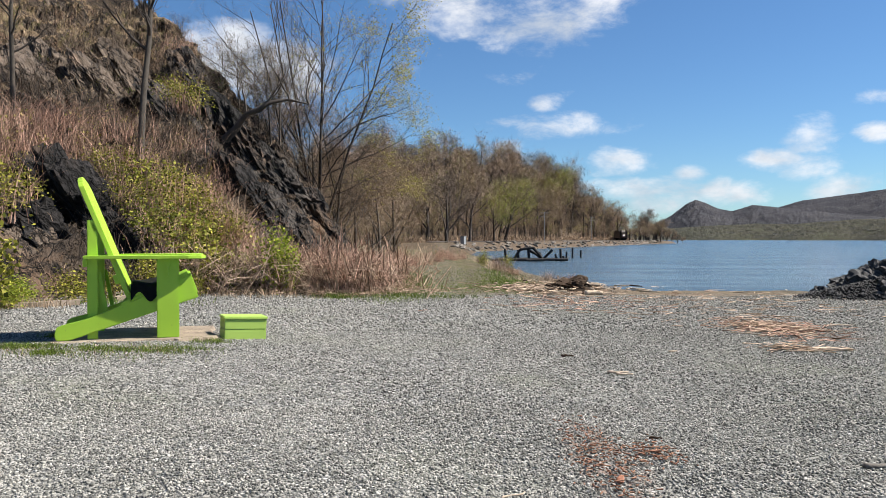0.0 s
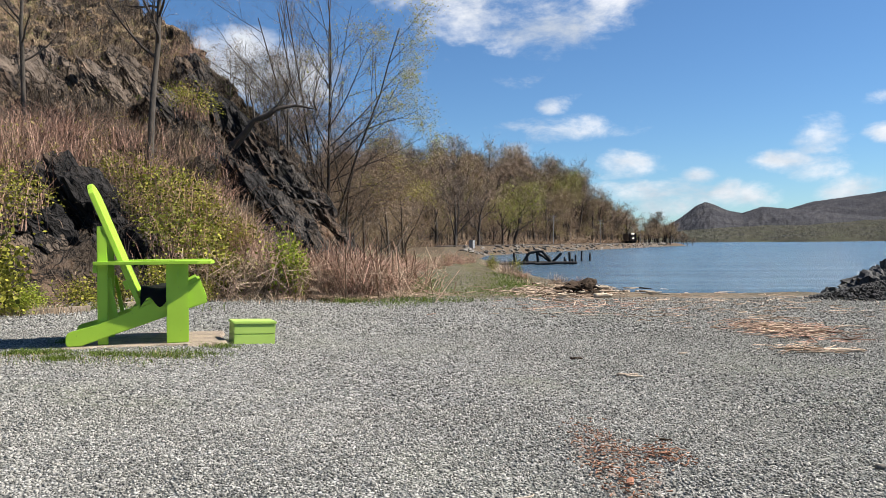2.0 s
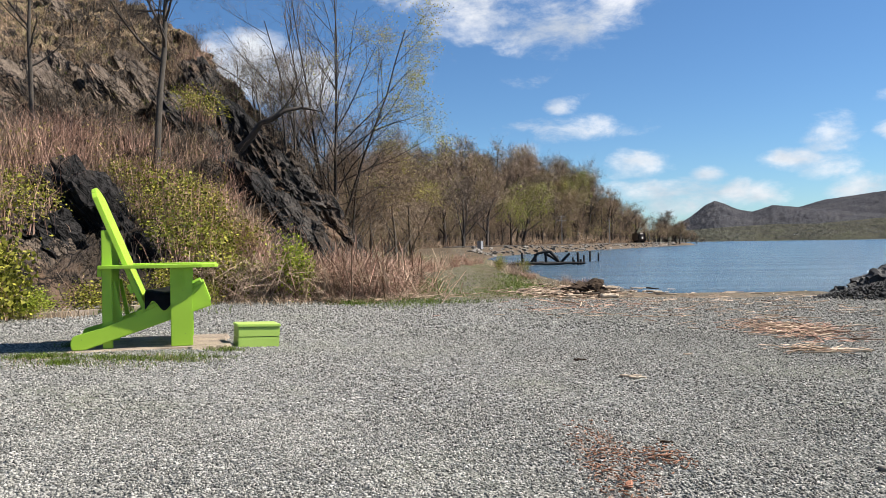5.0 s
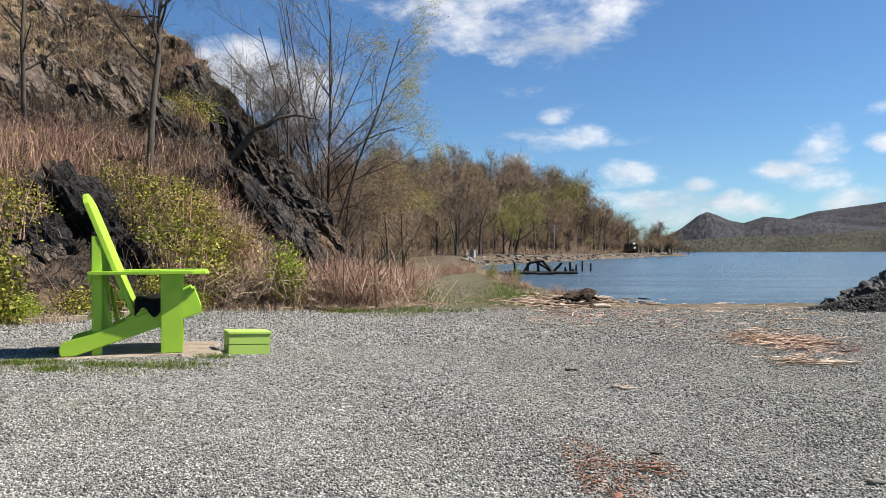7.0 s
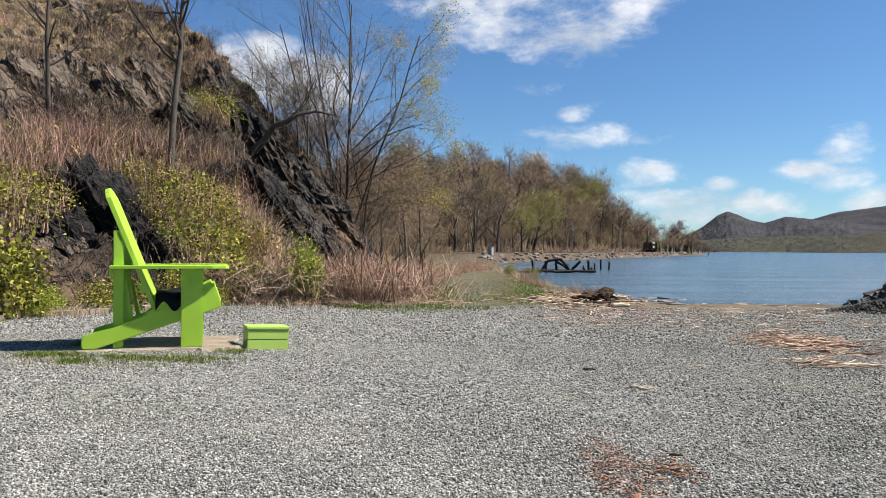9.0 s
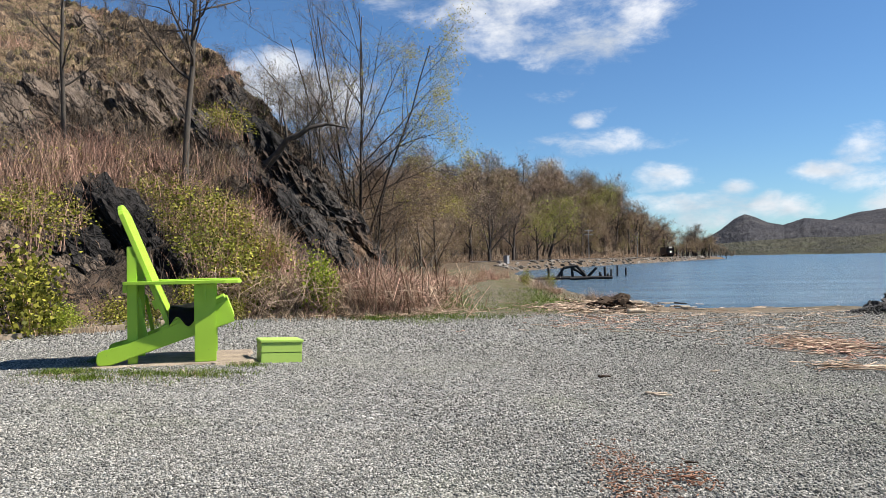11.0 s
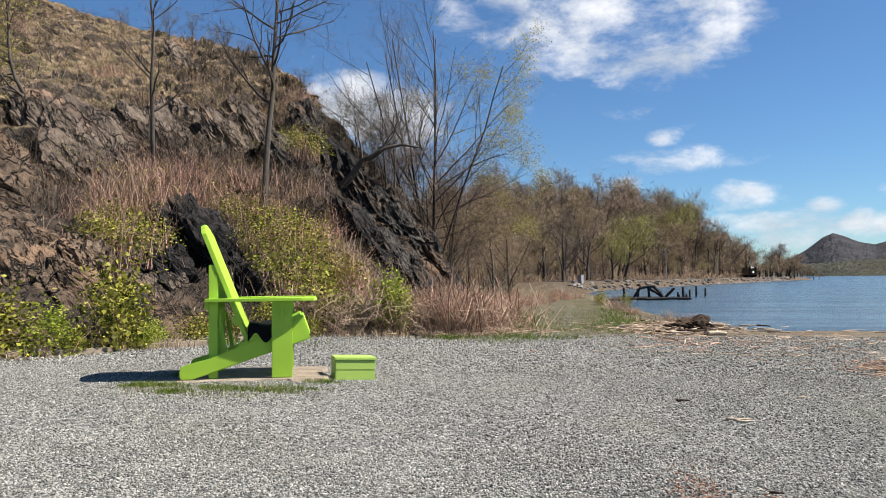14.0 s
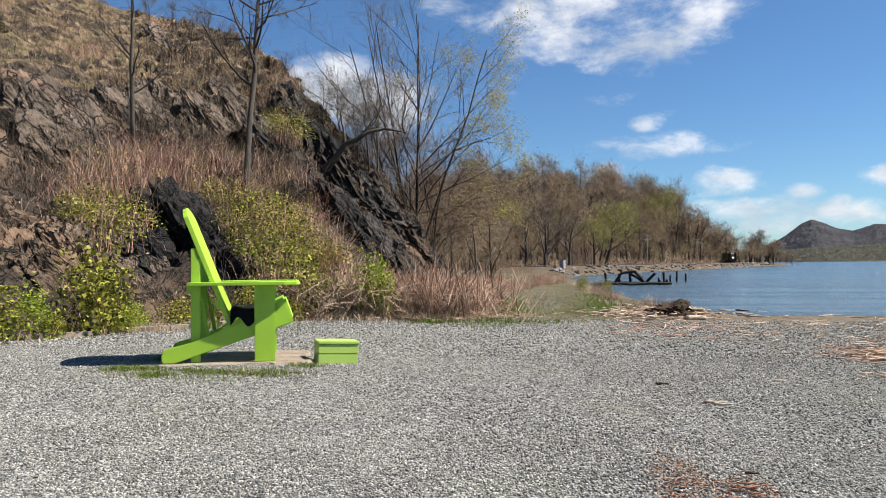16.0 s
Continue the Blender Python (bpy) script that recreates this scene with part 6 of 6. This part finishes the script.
base = hill_points(rng, 5200, 0.25, 0.7, 0.0, 0.75)
tagged(new("dead_twigs", mesh_fast("dead_twigs", *stalk_arrays(rng, base - [0, 0, 0.05], rng.uniform(0.4, 1.3, len(base)), 0.016, 0.7), TWIG)), "dead grey twigs and stems on the slope", "brush", kind="stuff")


def tufts(name, spots, each, h, mat, label, seed):
    rg = np.random.default_rng(seed)
    base = []
    for x, y, sx, sy in spots:
        base.append(np.stack([x + rg.normal(size=each) * sx, y + rg.normal(size=each) * sy], 1))
    xy = np.concatenate(base)
    base = np.column_stack([xy, ground_z(xy[:, 0], xy[:, 1]) - 0.01])
    tagged(new(name, mesh_fast(name, *stalk_arrays(rg, base, h * rg.uniform(0.4, 1.3, len(base)), 0.008 if h < 0.12 else 0.014, 0.5), mat)), label, "grass", kind="stuff")


tufts("green_grass", [(-1.5, 17.2, 0.5, 0.6), (-1.1, 20.5, 0.4, 1.6), (1.9, 21.5, 0.5, 1.5), (2.4, 24.5, 0.45, 2.0), (-0.6, 20, 0.9, 0.9), (1.4, 22, 0.9, 1.5), (0.4, 29, 1.2, 3.0), (-1.0, 24, 0.5, 2.0), (2.2, 26, 0.6, 2.0)], 900, 0.1, GRASS, "thin green grass on the track", 4)
tufts("green_grass", [(-4.7, 8.3, 0.8, 0.14), (-5.6, 8.75, 0.2, 0.07), (-4.6, 8.62, 0.25, 0.08), (-3.9, 8.75, 0.28, 0.08), (-5.2, 8.3, 0.12, 0.06), (-6.1, 8.9, 0.15, 0.08), (-3.5, 9.55, 0.15, 0.1), (-6.0, 9.9, 0.1, 0.1), (-5.9, 8.75, 0.3, 0.1), (-4.6, 8.7, 0.5, 0.07), (-3.7, 9.0, 0.3, 0.07)], 330, 0.08, GRASS, "short green grass along the slab", 1)
tufts("dry_grass", [(-4.9, 8.4, 0.7, 0.16), (-5.8, 8.7, 0.3, 0.12), (-4.0, 8.8, 0.3, 0.1)], 260, 0.05, DRYGRASS, "short dry grass along the slab", 6)
tufts("green_grass", [(-2.9, 17.6, 0.35, 0.3), (-1.7, 19.6, 0.4, 0.6), (-1.5, 22.0, 0.35, 1.2), (-1.4, 26, 0.4, 2.0), (2.6, 27, 0.5, 3.0), (2.9, 33, 0.5, 3.0), (-0.6, 17.7, 0.8, 0.3), (-7.4, 14.9, 0.8, 0.3)], 420, 0.16, GRASS, "green grass at the edge of the track", 2)
tufts("dry_grass", [(-9.3, 14.0, 0.5, 0.3), (-5.4, 17.2, 0.8, 0.3), (3.4, 30, 0.6, 4.0), (5.8, 26.2, 0.5, 0.6), (6.4, 30, 0.25, 2.0), (-11.6, 11.6, 0.4, 0.3)], 300, 0.26, DRYGRASS, "dry straw grass at the clearing's edge", 3)

# ---- loose stones of the gravel, nearest part ----
def gravel(n, y0, y1, lo, hi, seed, x0=-1.18, x1=0.8):
    rg = np.random.default_rng(seed)
    y = np.sqrt(rg.uniform(y0 ** 2, y1 ** 2, n))
    x = y * rg.uniform(x0, x1, n)
    r = rg.uniform(lo, hi, n) * rg.uniform(0.8, 1.2, n)
    c = np.stack([x, y, ground_z(x, y) + r * 0.25], 1)
    octa = np.array([(1, 0, 0), (0, 1, 0), (-1, 0, 0), (0, -1, 0), (0, 0, 1), (0, 0, -1)], float)
    v = octa[None] * rg.uniform(0.6, 1.15, (n, 6, 1)) + rg.normal(size=(n, 6, 3)) * 0.18
    a, b = rg.uniform(0, 6.3, n), rg.normal(size=n) * 0.5
    ca, sa, cb, sb = np.cos(a)[:, None], np.sin(a)[:, None], np.cos(b)[:, None], np.sin(b)[:, None]
    vx, vy, vz = v[..., 0] * 1.25, v[..., 1], v[..., 2] * 0.75
    vx, vz = vx * cb - vz * sb, vx * sb + vz * cb
    vx, vy = vx * ca - vy * sa, vx * sa + vy * ca
    v = np.stack([vx, vy, vz], -1) * r[:, None, None] + c[:, None]
    tri = np.array([(0, 1, 4), (1, 2, 4), (2, 3, 4), (3, 0, 4), (1, 0, 5), (2, 1, 5), (3, 2, 5), (0, 3, 5)])
    f = (np.arange(n)[:, None, None] * 6 + tri[None]).reshape(-1, 3)
    return mesh_fast("gravel", v.reshape(-1, 3), f, GRAVEL)


for n, y0, y1, lo, hi, seed in ((60000, 2.9, 6.2, 0.006, 0.0155, 1), (64000, 6.0, 11.5, 0.009, 0.0185, 2), (46000, 11.3, 18.5, 0.014, 0.031, 3), (1500, 18.3, 36.0, 0.012, 0.028, 4)):
    tagged(new("gravel", gravel(n, y0, y1, lo, hi, seed, *((-0.09, 0.16) if seed == 4 else ()))), "loose grey crushed stone covering the clearing", "gravel", kind="stuff")


# ---- the plan set out in metres ----
def settle():
    """Takes the foreshortening out of the plan: things move back along y with their shape kept, sheets of ground and growth stretch with the plan."""
    done = set()
    for ob in list(scene.objects):
        if ob.type in {"CAMERA", "LIGHT"}:
            continue
        top = ob.parent is None
        inner = not top and ob.parent.matrix_basis == Matrix.Identity(4)      # parts of a thing whose plan is the world's
        if not (top or inner):
            continue
        if ob.type == "MESH" and ob.matrix_basis == Matrix.Identity(4):
            if ob.data.name not in done:
                done.add(ob.data.name)
                ob.data.transform(Matrix.Diagonal((1, DEPTH, 1, 1)))
        else:
            m = ob.matrix_basis.copy()
            m.translation.y *= DEPTH
            ob.matrix_basis = m


settle()
